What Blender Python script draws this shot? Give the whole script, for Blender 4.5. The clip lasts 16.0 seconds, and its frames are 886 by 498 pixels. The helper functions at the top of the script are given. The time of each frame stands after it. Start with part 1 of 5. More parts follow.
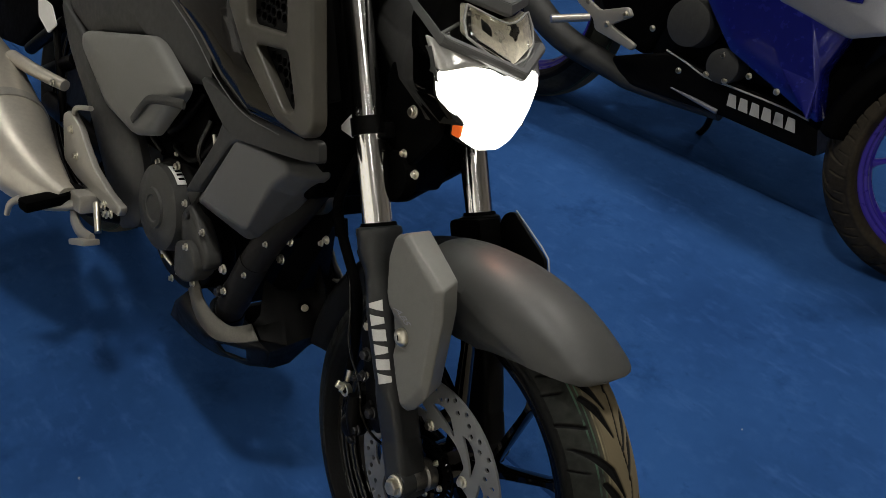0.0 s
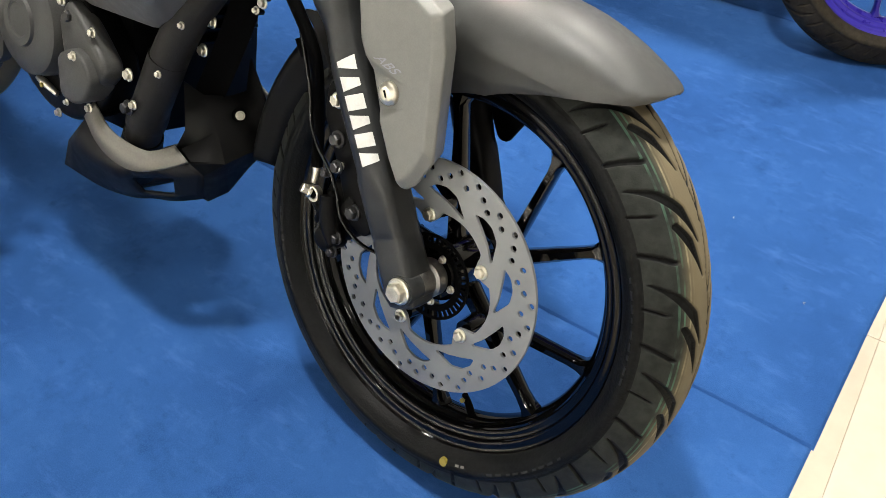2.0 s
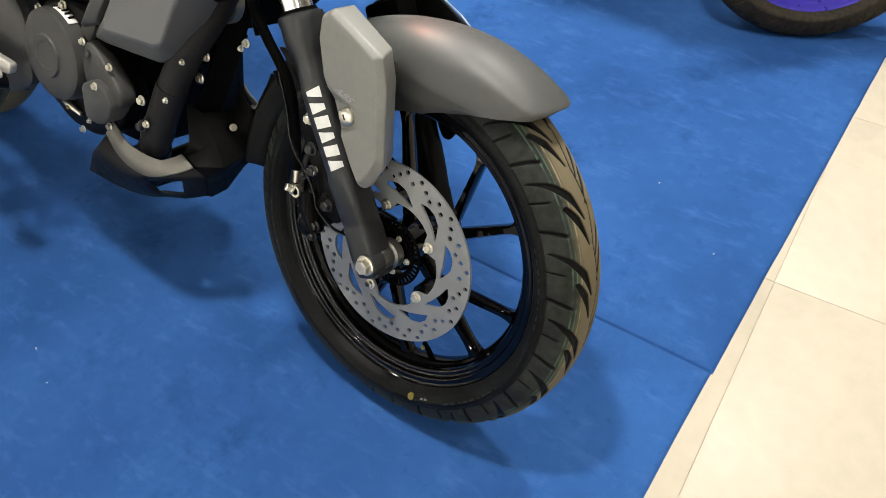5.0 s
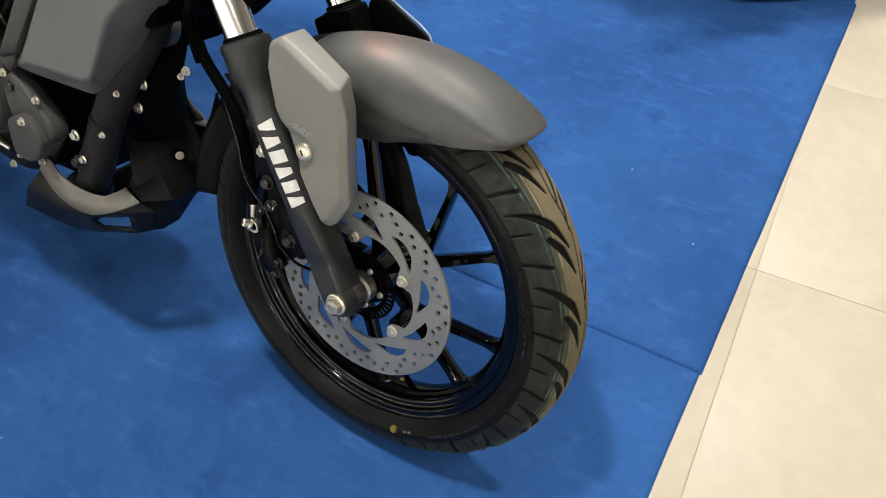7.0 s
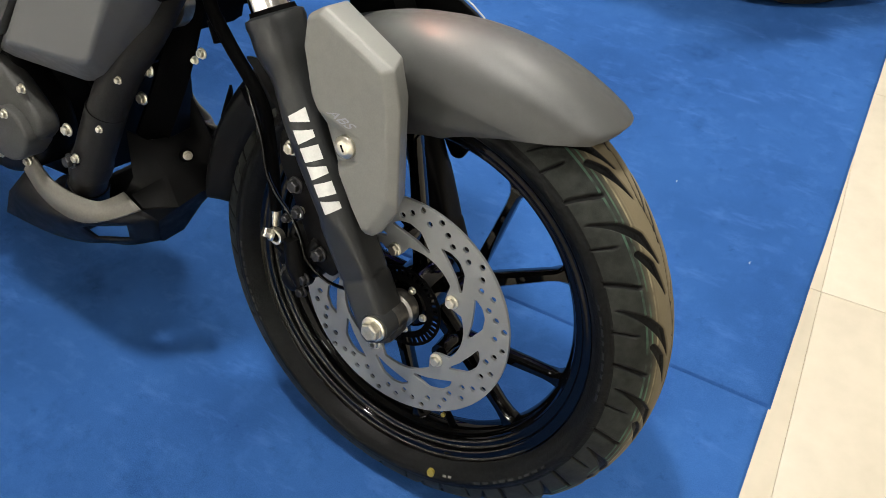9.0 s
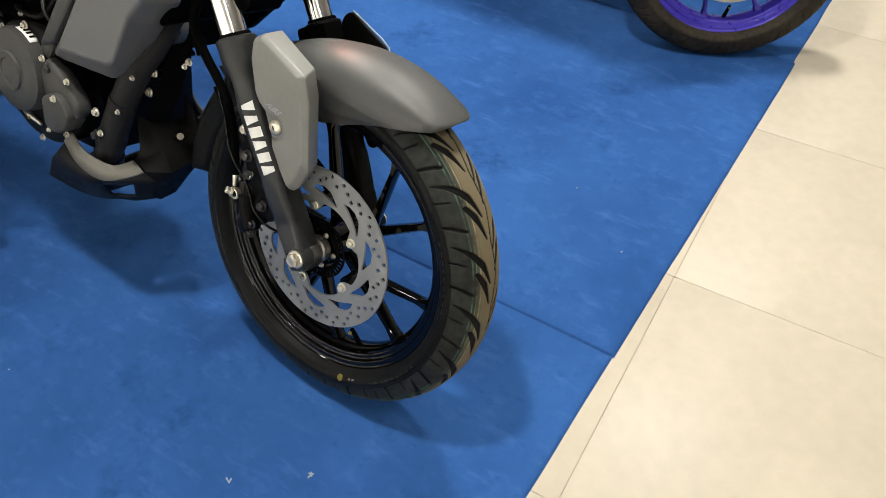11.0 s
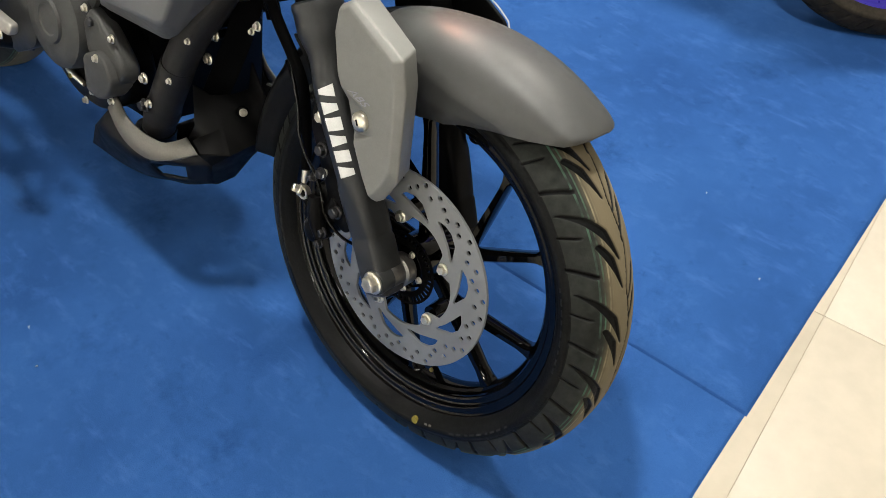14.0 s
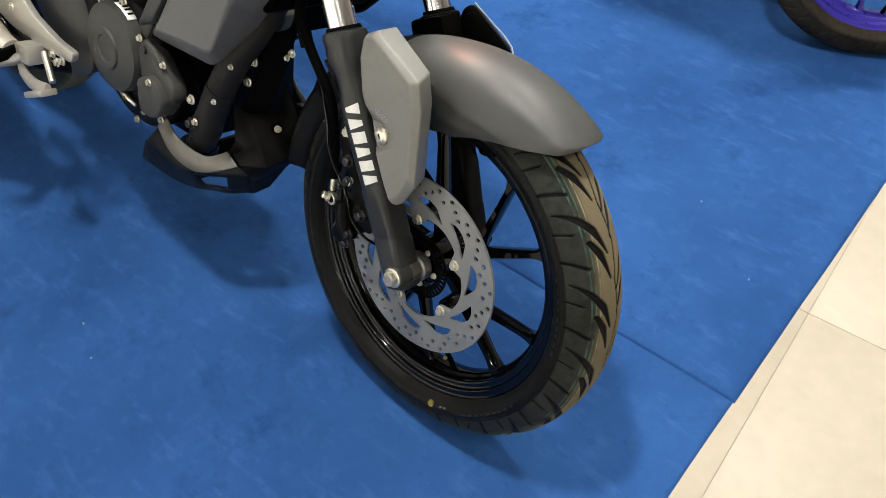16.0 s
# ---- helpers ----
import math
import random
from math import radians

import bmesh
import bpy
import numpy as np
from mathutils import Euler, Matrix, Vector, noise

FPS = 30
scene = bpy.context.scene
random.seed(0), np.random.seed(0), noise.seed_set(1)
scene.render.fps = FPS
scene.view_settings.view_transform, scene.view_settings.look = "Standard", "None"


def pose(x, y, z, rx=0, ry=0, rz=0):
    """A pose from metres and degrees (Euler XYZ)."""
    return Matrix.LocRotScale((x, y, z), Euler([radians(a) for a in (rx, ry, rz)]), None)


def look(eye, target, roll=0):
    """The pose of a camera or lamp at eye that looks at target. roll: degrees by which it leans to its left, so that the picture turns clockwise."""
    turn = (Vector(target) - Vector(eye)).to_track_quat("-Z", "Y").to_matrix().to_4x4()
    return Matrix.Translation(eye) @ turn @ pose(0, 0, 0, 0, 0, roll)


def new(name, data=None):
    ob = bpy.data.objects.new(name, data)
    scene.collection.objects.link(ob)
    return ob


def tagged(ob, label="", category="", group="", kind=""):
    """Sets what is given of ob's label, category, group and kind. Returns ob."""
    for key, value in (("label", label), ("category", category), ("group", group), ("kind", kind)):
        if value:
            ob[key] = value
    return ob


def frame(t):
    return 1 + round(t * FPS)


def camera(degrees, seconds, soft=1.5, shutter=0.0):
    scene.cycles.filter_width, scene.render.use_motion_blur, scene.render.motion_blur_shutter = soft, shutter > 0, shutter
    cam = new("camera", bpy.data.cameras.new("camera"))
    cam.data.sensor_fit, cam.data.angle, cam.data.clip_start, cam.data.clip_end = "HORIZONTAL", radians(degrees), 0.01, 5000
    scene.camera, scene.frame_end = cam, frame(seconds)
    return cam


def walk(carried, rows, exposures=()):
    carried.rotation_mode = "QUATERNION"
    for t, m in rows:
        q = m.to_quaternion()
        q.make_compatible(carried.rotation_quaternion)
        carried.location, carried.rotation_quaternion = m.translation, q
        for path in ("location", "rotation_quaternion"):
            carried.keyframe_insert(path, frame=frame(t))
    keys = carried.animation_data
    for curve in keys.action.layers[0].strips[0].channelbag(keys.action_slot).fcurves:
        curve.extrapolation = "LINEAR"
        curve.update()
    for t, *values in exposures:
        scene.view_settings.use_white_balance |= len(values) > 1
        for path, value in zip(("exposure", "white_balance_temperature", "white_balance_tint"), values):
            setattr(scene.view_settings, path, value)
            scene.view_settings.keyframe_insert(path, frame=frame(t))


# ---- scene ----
cam = camera(57.00, 16.0, soft=0.8)
PATH = [
    (0, (0.5538, -0.4125, 1.2387), (-0.6650, 0.6020, 0.0200), 1.62),
    (0.5, (0.6612, -0.5307, 1.2468), (-0.4771, 0.5301, -0.0097), 1.28),
    (1, (0.6795, -0.5610, 1.1910), (-0.3872, 0.5319, -0.1003), 0.41),
    (1.5, (0.5631, -0.5135, 1.0797), (-0.4410, 0.5838, -0.2573), -0.19),
    (2, (0.4292, -0.4646, 0.9599), (-0.5015, 0.6542, -0.4121), 0.82),
    (2.5, (0.3373, -0.4257, 0.8830), (-0.5332, 0.7277, -0.4997), 2.36),
    (3, (0.3107, -0.4200, 0.8708), (-0.5416, 0.7349, -0.5219), 2.72),
    (3.5, (0.3894, -0.4489, 0.9196), (-0.4803, 0.6786, -0.4848), 2.16),
    (3.7, (0.4274, -0.4647, 0.9481), (-0.4554, 0.6446, -0.4626), 1.50),
    (5.8, (0.6011, -0.5651, 1.2200), (-0.2477, 0.4864, -0.2544), -3.91),
    (6, (0.5862, -0.5390, 1.2087), (-0.2454, 0.5144, -0.2741), -4.00),
    (6.5, (0.5461, -0.4804, 1.1955), (-0.2401, 0.5729, -0.3119), -3.47),
    (7, (0.4871, -0.4544, 1.1729), (-0.2655, 0.5893, -0.3582), -2.94),
    (7.5, (0.4365, -0.4162, 1.1384), (-0.2894, 0.6263, -0.4063), -2.22),
    (8, (0.3566, -0.3834, 1.0661), (-0.3460, 0.6743, -0.4791), -1.42),
    (8.2, (0.3343, -0.3875, 1.0336), (-0.3651, 0.6916, -0.4982), -1.18),
    (10.3, (0.5636, -0.5241, 1.1832), (-0.2528, 0.5550, -0.2896), -1.02),
    (10.5, (0.6137, -0.5425, 1.2126), (-0.2100, 0.5384, -0.2548), -0.79),
    (11, (0.7177, -0.5919, 1.2562), (-0.1159, 0.5207, -0.1816), 0.05),
    (11.5, (0.7669, -0.6226, 1.2595), (-0.0614, 0.5187, -0.1587), 0.69),
    (12, (0.7577, -0.6246, 1.2720), (-0.0847, 0.5125, -0.1412), 0.42),
    (12.5, (0.7204, -0.6210, 1.2521), (-0.1555, 0.4808, -0.1687), -0.21),
    (13, (0.6629, -0.5624, 1.2275), (-0.2422, 0.4823, -0.2180), -0.56),
    (13.5, (0.5769, -0.4857, 1.1824), (-0.3267, 0.4981, -0.3061), -0.58),
    (14, (0.5031, -0.4238, 1.1366), (-0.3841, 0.5132, -0.3914), -0.47),
    (14.5, (0.4493, -0.3899, 1.1083), (-0.4347, 0.5220, -0.4367), -0.38),
    (15, (0.4356, -0.3833, 1.1107), (-0.4546, 0.5235, -0.4337), -0.66),
    (15.5, (0.5002, -0.4318, 1.1635), (-0.4181, 0.4871, -0.3571), -1.45),
    (16, (0.5872, -0.4956, 1.2215), (-0.3598, 0.4331, -0.2754), -2.22),
]
EXPOSURES = [(0.0, -1.5), (0.2, -0.6), (0.5, 0.40), (0.8, 0.38), (1.0, 0.34), (1.5, 0.16), (2.0, 0.25), (2.5, 0.6), (3.0, 0.65), (3.5, 0.6), (3.9, 0.45), (4.7, 0.12), (5.8, -0.05), (6.0, -0.05), (6.5, -0.15), (7.5, -0.05), (8.0, 0.05), (10.5, -0.1), (12.0, -0.1), (14.0, -0.05), (15.0, 0.0), (16.0, -0.1)]
walk(cam, [(t, look(eye, target, roll)) for t, eye, target, roll in PATH], EXPOSURES)

# ---- light ----
world = bpy.data.worlds.new("room_air")
scene.world = world
world.use_nodes = True
world.node_tree.nodes["Background"].inputs[0].default_value = (0.9, 0.95, 1.0, 1)
world.node_tree.nodes["Background"].inputs[1].default_value = 0.02


def area_lamp(name, at, target, size_x, size_y, watts, colour=(1.0, 0.95, 0.88)):
    lamp = bpy.data.lights.new(name, "AREA")
    lamp.shape, lamp.size, lamp.size_y, lamp.energy, lamp.color = "RECTANGLE", size_x, size_y, watts, colour
    ob = new(name, lamp)
    ob.matrix_basis = look(at, target)
    return ob


# ---- materials ----
def material(name, base, rough=0.5, metal=0.0, scale=40.0, vary=0.15, bump=0.05, bump_scale=None, coat=0.0, spec=0.5, fine=6.0, tint=None):
    """A surface with colour, gloss and relief that vary at two scales."""
    m = bpy.data.materials.new(name)
    m.use_nodes = True
    nt = m.node_tree
    b = nt.nodes["Principled BSDF"]
    tc = nt.nodes.new("ShaderNodeTexCoord")
    n1, n2 = nt.nodes.new("ShaderNodeTexNoise"), nt.nodes.new("ShaderNodeTexNoise")
    n1.inputs["Scale"].default_value, n1.inputs["Detail"].default_value = scale, 5
    n2.inputs["Scale"].default_value, n2.inputs["Detail"].default_value = scale * fine, 3
    nt.links.new(tc.outputs["Object"], n1.inputs["Vector"])
    nt.links.new(tc.outputs["Object"], n2.inputs["Vector"])
    add = nt.nodes.new("ShaderNodeMath")
    add.operation = "ADD"
    nt.links.new(n1.outputs[0], add.inputs[0])
    nt.links.new(n2.outputs[0], add.inputs[1])
    ramp = nt.nodes.new("ShaderNodeMapRange")
    ramp.inputs["From Min"].default_value, ramp.inputs["From Max"].default_value = 0.7, 1.3
    nt.links.new(add.outputs[0], ramp.inputs["Value"])
    mix = nt.nodes.new("ShaderNodeMix")
    mix.data_type = "RGBA"
    low = [max(0.0, c * (1 - vary)) for c in base]
    high = [min(1.0, c * (1 + vary)) for c in (tint or base)]
    mix.inputs[6].default_value, mix.inputs[7].default_value = (*low, 1), (*high, 1)
    nt.links.new(ramp.outputs[0], mix.inputs[0])
    nt.links.new(mix.outputs[2], b.inputs["Base Color"])
    rr = nt.nodes.new("ShaderNodeMapRange")
    rr.inputs["From Min"].default_value, rr.inputs["From Max"].default_value = 0.3, 0.7
    rr.inputs["To Min"].default_value, rr.inputs["To Max"].default_value = rough * 0.85, min(1.0, rough * 1.15)
    nt.links.new(n1.outputs[0], rr.inputs["Value"])
    nt.links.new(rr.outputs[0], b.inputs["Roughness"])
    b.inputs["Metallic"].default_value = metal
    b.inputs["Specular IOR Level"].default_value = spec
    b.inputs["Coat Weight"].default_value = coat
    if bump:
        bp = nt.nodes.new("ShaderNodeBump")
        bp.inputs["Strength"].default_value, bp.inputs["Distance"].default_value = bump, 0.002
        n3 = nt.nodes.new("ShaderNodeTexNoise")
        n3.inputs["Scale"].default_value, n3.inputs["Detail"].default_value = bump_scale or scale * 8, 3
        nt.links.new(tc.outputs["Object"], n3.inputs["Vector"])
        nt.links.new(n3.outputs[0], bp.inputs["Height"])
        nt.links.new(bp.outputs[0], b.inputs["Normal"])
    return m


def glowing(name, colour, strength):
    m = bpy.data.materials.new(name)
    m.use_nodes = True
    b = m.node_tree.nodes["Principled BSDF"]
    b.inputs["Base Color"].default_value = (*colour, 1)
    b.inputs["Emission Color"].default_value = (*colour, 1)
    b.inputs["Emission Strength"].default_value = strength
    return m


def carpet_material():
    """Blue needle felt: cloudy wear, pale scuffs, dark spots and fibres."""
    m = bpy.data.materials.new("blue_needle_felt")
    m.use_nodes = True
    nt = m.node_tree
    b = nt.nodes["Principled BSDF"]
    tc = nt.nodes.new("ShaderNodeTexCoord")

    def noise_node(scale, detail, rough=0.5, stretch=None):
        n = nt.nodes.new("ShaderNodeTexNoise")
        n.inputs["Scale"].default_value, n.inputs["Detail"].default_value, n.inputs["Roughness"].default_value = scale, detail, rough
        src = tc.outputs["Object"]
        if stretch:
            mp = nt.nodes.new("ShaderNodeMapping")
            mp.inputs["Scale"].default_value = stretch
            mp.inputs["Rotation"].default_value = (0, 0, 0.6)
            nt.links.new(src, mp.inputs["Vector"])
            src = mp.outputs[0]
        nt.links.new(src, n.inputs["Vector"])
        return n.outputs[0]

    def ranged(value, a, b2, c, d):
        r = nt.nodes.new("ShaderNodeMapRange")
        for k, v in zip(("From Min", "From Max", "To Min", "To Max"), (a, b2, c, d)):
            r.inputs[k].default_value = v
        nt.links.new(value, r.inputs["Value"])
        return r.outputs[0]

    def mixed(fac, one, two):
        x = nt.nodes.new("ShaderNodeMix")
        x.data_type = "RGBA"
        nt.links.new(fac, x.inputs[0])
        for k, v in ((6, one), (7, two)):
            if isinstance(v, tuple):
                x.inputs[k].default_value = (*v, 1)
            else:
                nt.links.new(v, x.inputs[k])
        return x.outputs[2]

    col = mixed(ranged(noise_node(2.2, 6, 0.6), 0.36, 0.64, 0, 1), (0.0150, 0.0592, 0.1970), (0.0288, 0.1008, 0.3000))
    col = mixed(ranged(noise_node(9, 8, 0.65, (1, 3, 1)), 0.55, 0.74, 0, 0.68), col, (0.0515, 0.1386, 0.3710))
    col = mixed(ranged(noise_node(4.5, 5, 0.7), 0.56, 0.70, 0, 0.72), col, (0.0072, 0.0368, 0.1410))
    col = mixed(ranged(noise_node(24, 6, 0.7), 0.52, 0.74, 0, 0.52), col, (0.0435, 0.1267, 0.3390))
    col = mixed(ranged(noise_node(31, 5, 0.75), 0.59, 0.76, 0, 0.64), col, (0.0072, 0.0350, 0.1360))
    col = mixed(ranged(noise_node(520, 2), 0.4, 0.75, 0, 0.35), col, (0.0473, 0.1287, 0.3492))
    nt.links.new(col, b.inputs["Base Color"])
    b.inputs["Roughness"].default_value, b.inputs["Specular IOR Level"].default_value = 0.95, 0.06
    bp = nt.nodes.new("ShaderNodeBump")
    bp.inputs["Strength"].default_value, bp.inputs["Distance"].default_value = 0.55, 0.002
    nt.links.new(noise_node(800, 3), bp.inputs["Height"])
    nt.links.new(bp.outputs[0], b.inputs["Normal"])
    return m


CARPET = carpet_material()
TILE = material("cream_glazed_tile", (0.440, 0.398, 0.312), 0.42, scale=5, vary=0.06, bump=0.02, spec=0.3)
GROUT = material("grout", (0.36, 0.31, 0.225), 0.9, scale=60)
# Unseen walls and ceiling: greys chosen to keep bounced light off the blacks.
WALL = material("wall_paint", (0.52, 0.50, 0.47), 0.7, scale=8, vary=0.05)
CEIL = material("ceiling_paint", (0.30, 0.30, 0.29), 0.8, scale=8, vary=0.04)
RUBBER = material("tyre_rubber", (0.0045, 0.0048, 0.0048), 0.55, scale=30, vary=0.5, bump=0.25, bump_scale=350, spec=0.12)
TREAD = material("dusty_tread_rubber", (0.0095, 0.0115, 0.0100), 0.66, scale=14, vary=0.40, bump=0.15, bump_scale=600, spec=0.25, tint=(0.018, 0.020, 0.017))
DUSTY_RUBBER = material("brown_dusty_rubber", (0.030, 0.025, 0.017), 0.62, scale=18, vary=0.45, bump=0.2, bump_scale=350, spec=0.15)
# The raised wall marks are lighter than the wall's rubber.
WALL_MARK = material("lighter_raised_rubber", (0.014, 0.015, 0.0145), 0.5, scale=60, vary=0.4, bump=0.1, spec=0.2)


def add_stripes(m, stripes):
    """Thin worn mould stripes round a tyre, at distances from its middle."""
    nt = m.node_tree
    b = nt.nodes["Principled BSDF"]
    tc, sep = nt.nodes.new("ShaderNodeTexCoord"), nt.nodes.new("ShaderNodeSeparateXYZ")
    nt.links.new(tc.outputs["Object"], sep.inputs[0])
    wear = nt.nodes.new("ShaderNodeTexNoise")
    wear.inputs["Scale"].default_value = 45
    nt.links.new(tc.outputs["Object"], wear.inputs["Vector"])
    source = b.inputs["Base Color"].links[0].from_socket
    for at, half, colour, amount in stripes:
        near = nt.nodes.new("ShaderNodeMath")
        near.operation = "COMPARE"
        near.inputs[1].default_value, near.inputs[2].default_value = at, half
        nt.links.new(sep.outputs["Y"], near.inputs[0])
        worn = nt.nodes.new("ShaderNodeMapRange")
        worn.inputs["From Min"].default_value, worn.inputs["From Max"].default_value, worn.inputs["To Max"].default_value = 0.35, 0.6, amount
        nt.links.new(wear.outputs[0], worn.inputs["Value"])
        both = nt.nodes.new("ShaderNodeMath")
        both.operation = "MULTIPLY"
        nt.links.new(near.outputs[0], both.inputs[0])
        nt.links.new(worn.outputs[0], both.inputs[1])
        mix = nt.nodes.new("ShaderNodeMix")
        mix.data_type = "RGBA"
        mix.inputs[7].default_value = (*colour, 1)
        nt.links.new(both.outputs[0], mix.inputs[0])
        nt.links.new(source, mix.inputs[6])
        source = mix.outputs[2]
    nt.links.new(source, b.inputs["Base Color"])


def add_dust(m, edge, full, colour, amount):
    """Tan dust on a tyre's crown, from one side's edge towards the middle."""
    nt = m.node_tree
    b = nt.nodes["Principled BSDF"]
    tc, sep = nt.nodes.new("ShaderNodeTexCoord"), nt.nodes.new("ShaderNodeSeparateXYZ")
    nt.links.new(tc.outputs["Object"], sep.inputs[0])
    n = nt.nodes.new("ShaderNodeTexNoise")
    n.inputs["Scale"].default_value, n.inputs["Detail"].default_value = 22, 6
    nt.links.new(tc.outputs["Object"], n.inputs["Vector"])
    push = nt.nodes.new("ShaderNodeMath")
    push.operation = "MULTIPLY_ADD"
    push.inputs[1].default_value = 0.016
    nt.links.new(n.outputs[0], push.inputs[0])
    nt.links.new(sep.outputs["Y"], push.inputs[2])
    r = nt.nodes.new("ShaderNodeMapRange")
    r.interpolation_type = "SMOOTHSTEP"
    for k, v in zip(("From Min", "From Max", "To Min", "To Max"), (edge, full, 0.0, amount)):
        r.inputs[k].default_value = v
    nt.links.new(push.outputs[0], r.inputs["Value"])
    mix = nt.nodes.new("ShaderNodeMix")
    mix.data_type = "RGBA"
    mix.inputs[7].default_value = (*colour, 1)
    nt.links.new(r.outputs[0], mix.inputs[0])
    nt.links.new(b.inputs["Base Color"].links[0].from_socket, mix.inputs[6])
    nt.links.new(mix.outputs[2], b.inputs["Base Color"])


add_dust(TREAD, -0.025, -0.010, (0.150, 0.124, 0.074), 0.88)
add_stripes(TREAD, ((-0.0335, 0.0008, (0.05, 0.11, 0.075), 0.85), (-0.0295, 0.0007, (0.06, 0.13, 0.085), 0.85), (-0.0245, 0.0008, (0.24, 0.21, 0.13), 0.85), (-0.0212, 0.0006, (0.15, 0.13, 0.08), 0.7)))


def add_groove_shade(m):
    """Near-black in the cut grooves: no dust lies there, and shade is painted in."""
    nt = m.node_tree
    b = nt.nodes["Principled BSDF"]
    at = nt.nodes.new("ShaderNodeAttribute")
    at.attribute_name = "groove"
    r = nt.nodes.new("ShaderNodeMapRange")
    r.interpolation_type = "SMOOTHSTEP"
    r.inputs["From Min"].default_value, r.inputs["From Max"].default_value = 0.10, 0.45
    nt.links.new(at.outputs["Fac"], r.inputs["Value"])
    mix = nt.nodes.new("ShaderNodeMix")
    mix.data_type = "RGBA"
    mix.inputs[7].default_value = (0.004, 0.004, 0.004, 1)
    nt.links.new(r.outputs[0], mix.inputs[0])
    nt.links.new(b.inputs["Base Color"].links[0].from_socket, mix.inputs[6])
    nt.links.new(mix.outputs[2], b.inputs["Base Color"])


add_groove_shade(TREAD)
BLACK_GLOSS = material("gloss_black_paint", (0.001, 0.001, 0.001), 0.06, scale=40, vary=0.3, bump=0.02, spec=0.30)
BLACK_MATT = material("matt_black_plastic", (0.0018, 0.0018, 0.0018), 0.62, scale=60, vary=0.3, bump=0.12, bump_scale=900, spec=0.02)
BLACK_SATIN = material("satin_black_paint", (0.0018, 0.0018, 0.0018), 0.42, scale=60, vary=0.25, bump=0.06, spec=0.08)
FENDER = material("matt_charcoal_paint", (0.034, 0.035, 0.034), 0.52, 0.1, scale=90, vary=0.12, bump=0.03, fine=10, spec=0.4)
FENDER_PAINT = material("satin_charcoal_paint", (0.056, 0.058, 0.056), 0.48, 0.1, scale=90, vary=0.12, bump=0.03, fine=10, spec=0.45)
GREY = material("matt_grey_paint", (0.160, 0.162, 0.149), 0.52, 0.1, scale=90, vary=0.10, bump=0.04, fine=10)
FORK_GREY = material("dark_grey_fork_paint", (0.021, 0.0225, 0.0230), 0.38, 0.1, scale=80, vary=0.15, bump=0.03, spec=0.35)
ENGINE = material("engine_paint", (0.042, 0.043, 0.041), 0.55, 0.1, scale=80, vary=0.2, bump=0.1, bump_scale=700, spec=0.3)
PIPE = material("heatproof_black_paint", (0.0092, 0.0090, 0.0086), 0.6, scale=60, vary=0.25, bump=0.1, spec=0.25)
STEEL = material("dark_steel", (0.20, 0.195, 0.185), 0.35, 0.9, scale=200, vary=0.2, bump=0.05)
PAN_BLACK = material("satin_black_plastic", (0.0030, 0.0034, 0.0042), 0.48, scale=60, vary=0.2, bump=0.08, bump_scale=900, spec=0.16)
BELLY = material("black_moulded_plastic", (0.0040, 0.0041, 0.0041), 0.55, scale=60, vary=0.25, bump=0.1, bump_scale=900, spec=0.12)
DARK_BOLT = material("blackened_bolt_steel", (0.045, 0.045, 0.046), 0.38, 0.8, scale=200, vary=0.2, bump=0.05)
CHROME = material("chrome", (0.80, 0.79, 0.77), 0.15, 1.0, scale=30, vary=0.03, bump=0)
ZINC = material("zinc_plated_steel", (0.62, 0.59, 0.50), 0.34, 1.0, scale=200, vary=0.15, bump=0.05)
DISC = material("ground_steel", (0.200, 0.208, 0.212), 0.40, 0.40, scale=25, vary=0.03, bump=0)
ALLOY = material("silver_painted_alloy", (0.40, 0.388, 0.350), 0.36, 0.5, scale=60, vary=0.08, bump=0.05)
SCOOP = material("matt_dark_grey_paint", (0.095, 0.098, 0.098), 0.52, 0.1, scale=90, vary=0.10, bump=0.04, fine=10)
SHROUD = material("olive_grey_paint", (0.050, 0.047, 0.037), 0.5, 0.1, scale=90, vary=0.12, bump=0.04, fine=10)
# The lip's grey is set darker than the fork cover's.
LIP_GREY = material("dull_grey_paint", (0.120, 0.115, 0.098), 0.55, 0.1, scale=60, vary=0.15, bump=0.05)
MUFFLER = material("satin_steel", (0.54, 0.51, 0.44), 0.40, 0.5, scale=20, vary=0.08, bump=0.03)
WHITE = material("white_print", (0.80, 0.80, 0.78), 0.5, scale=80, vary=0.05, bump=0)
SCRAP = material("grey_lint", (0.30, 0.31, 0.36), 0.8, scale=300, vary=0.3, bump=0)
MARK_WHITE = material("worn_white_print", (0.62, 0.62, 0.60), 0.5, scale=80, vary=0.08, bump=0)
PALE = material("pale_grey_print", (0.42, 0.42, 0.40), 0.5, scale=80, vary=0.05, bump=0)
BLUE_PAINT = material("racing_blue_paint", (0.010, 0.014, 0.20), 0.25, 0.3, scale=60, vary=0.1, bump=0.02, coat=0.5)
BLUE_RIM = material("blue_rim_paint", (0.035, 0.022, 0.36), 0.3, 0.2, scale=60, vary=0.1, bump=0.02, coat=0.3)
SILVER_PAINT = material("silver_grey_paint", (0.26, 0.27, 0.30), 0.35, 0.4, scale=60, vary=0.06, bump=0.02)
YELLOW = material("yellow_paint_dot", (0.20, 0.16, 0.02), 0.6, scale=60)
CLEAR = material("clear_lens", (0.50, 0.50, 0.48), 0.2, 0.5, scale=60, vary=0.1, bump=0.05)
REFLECTOR = material("lamp_reflector", (0.72, 0.68, 0.56), 0.30, 0.6, scale=30, vary=0.25, bump=0.6, bump_scale=60)
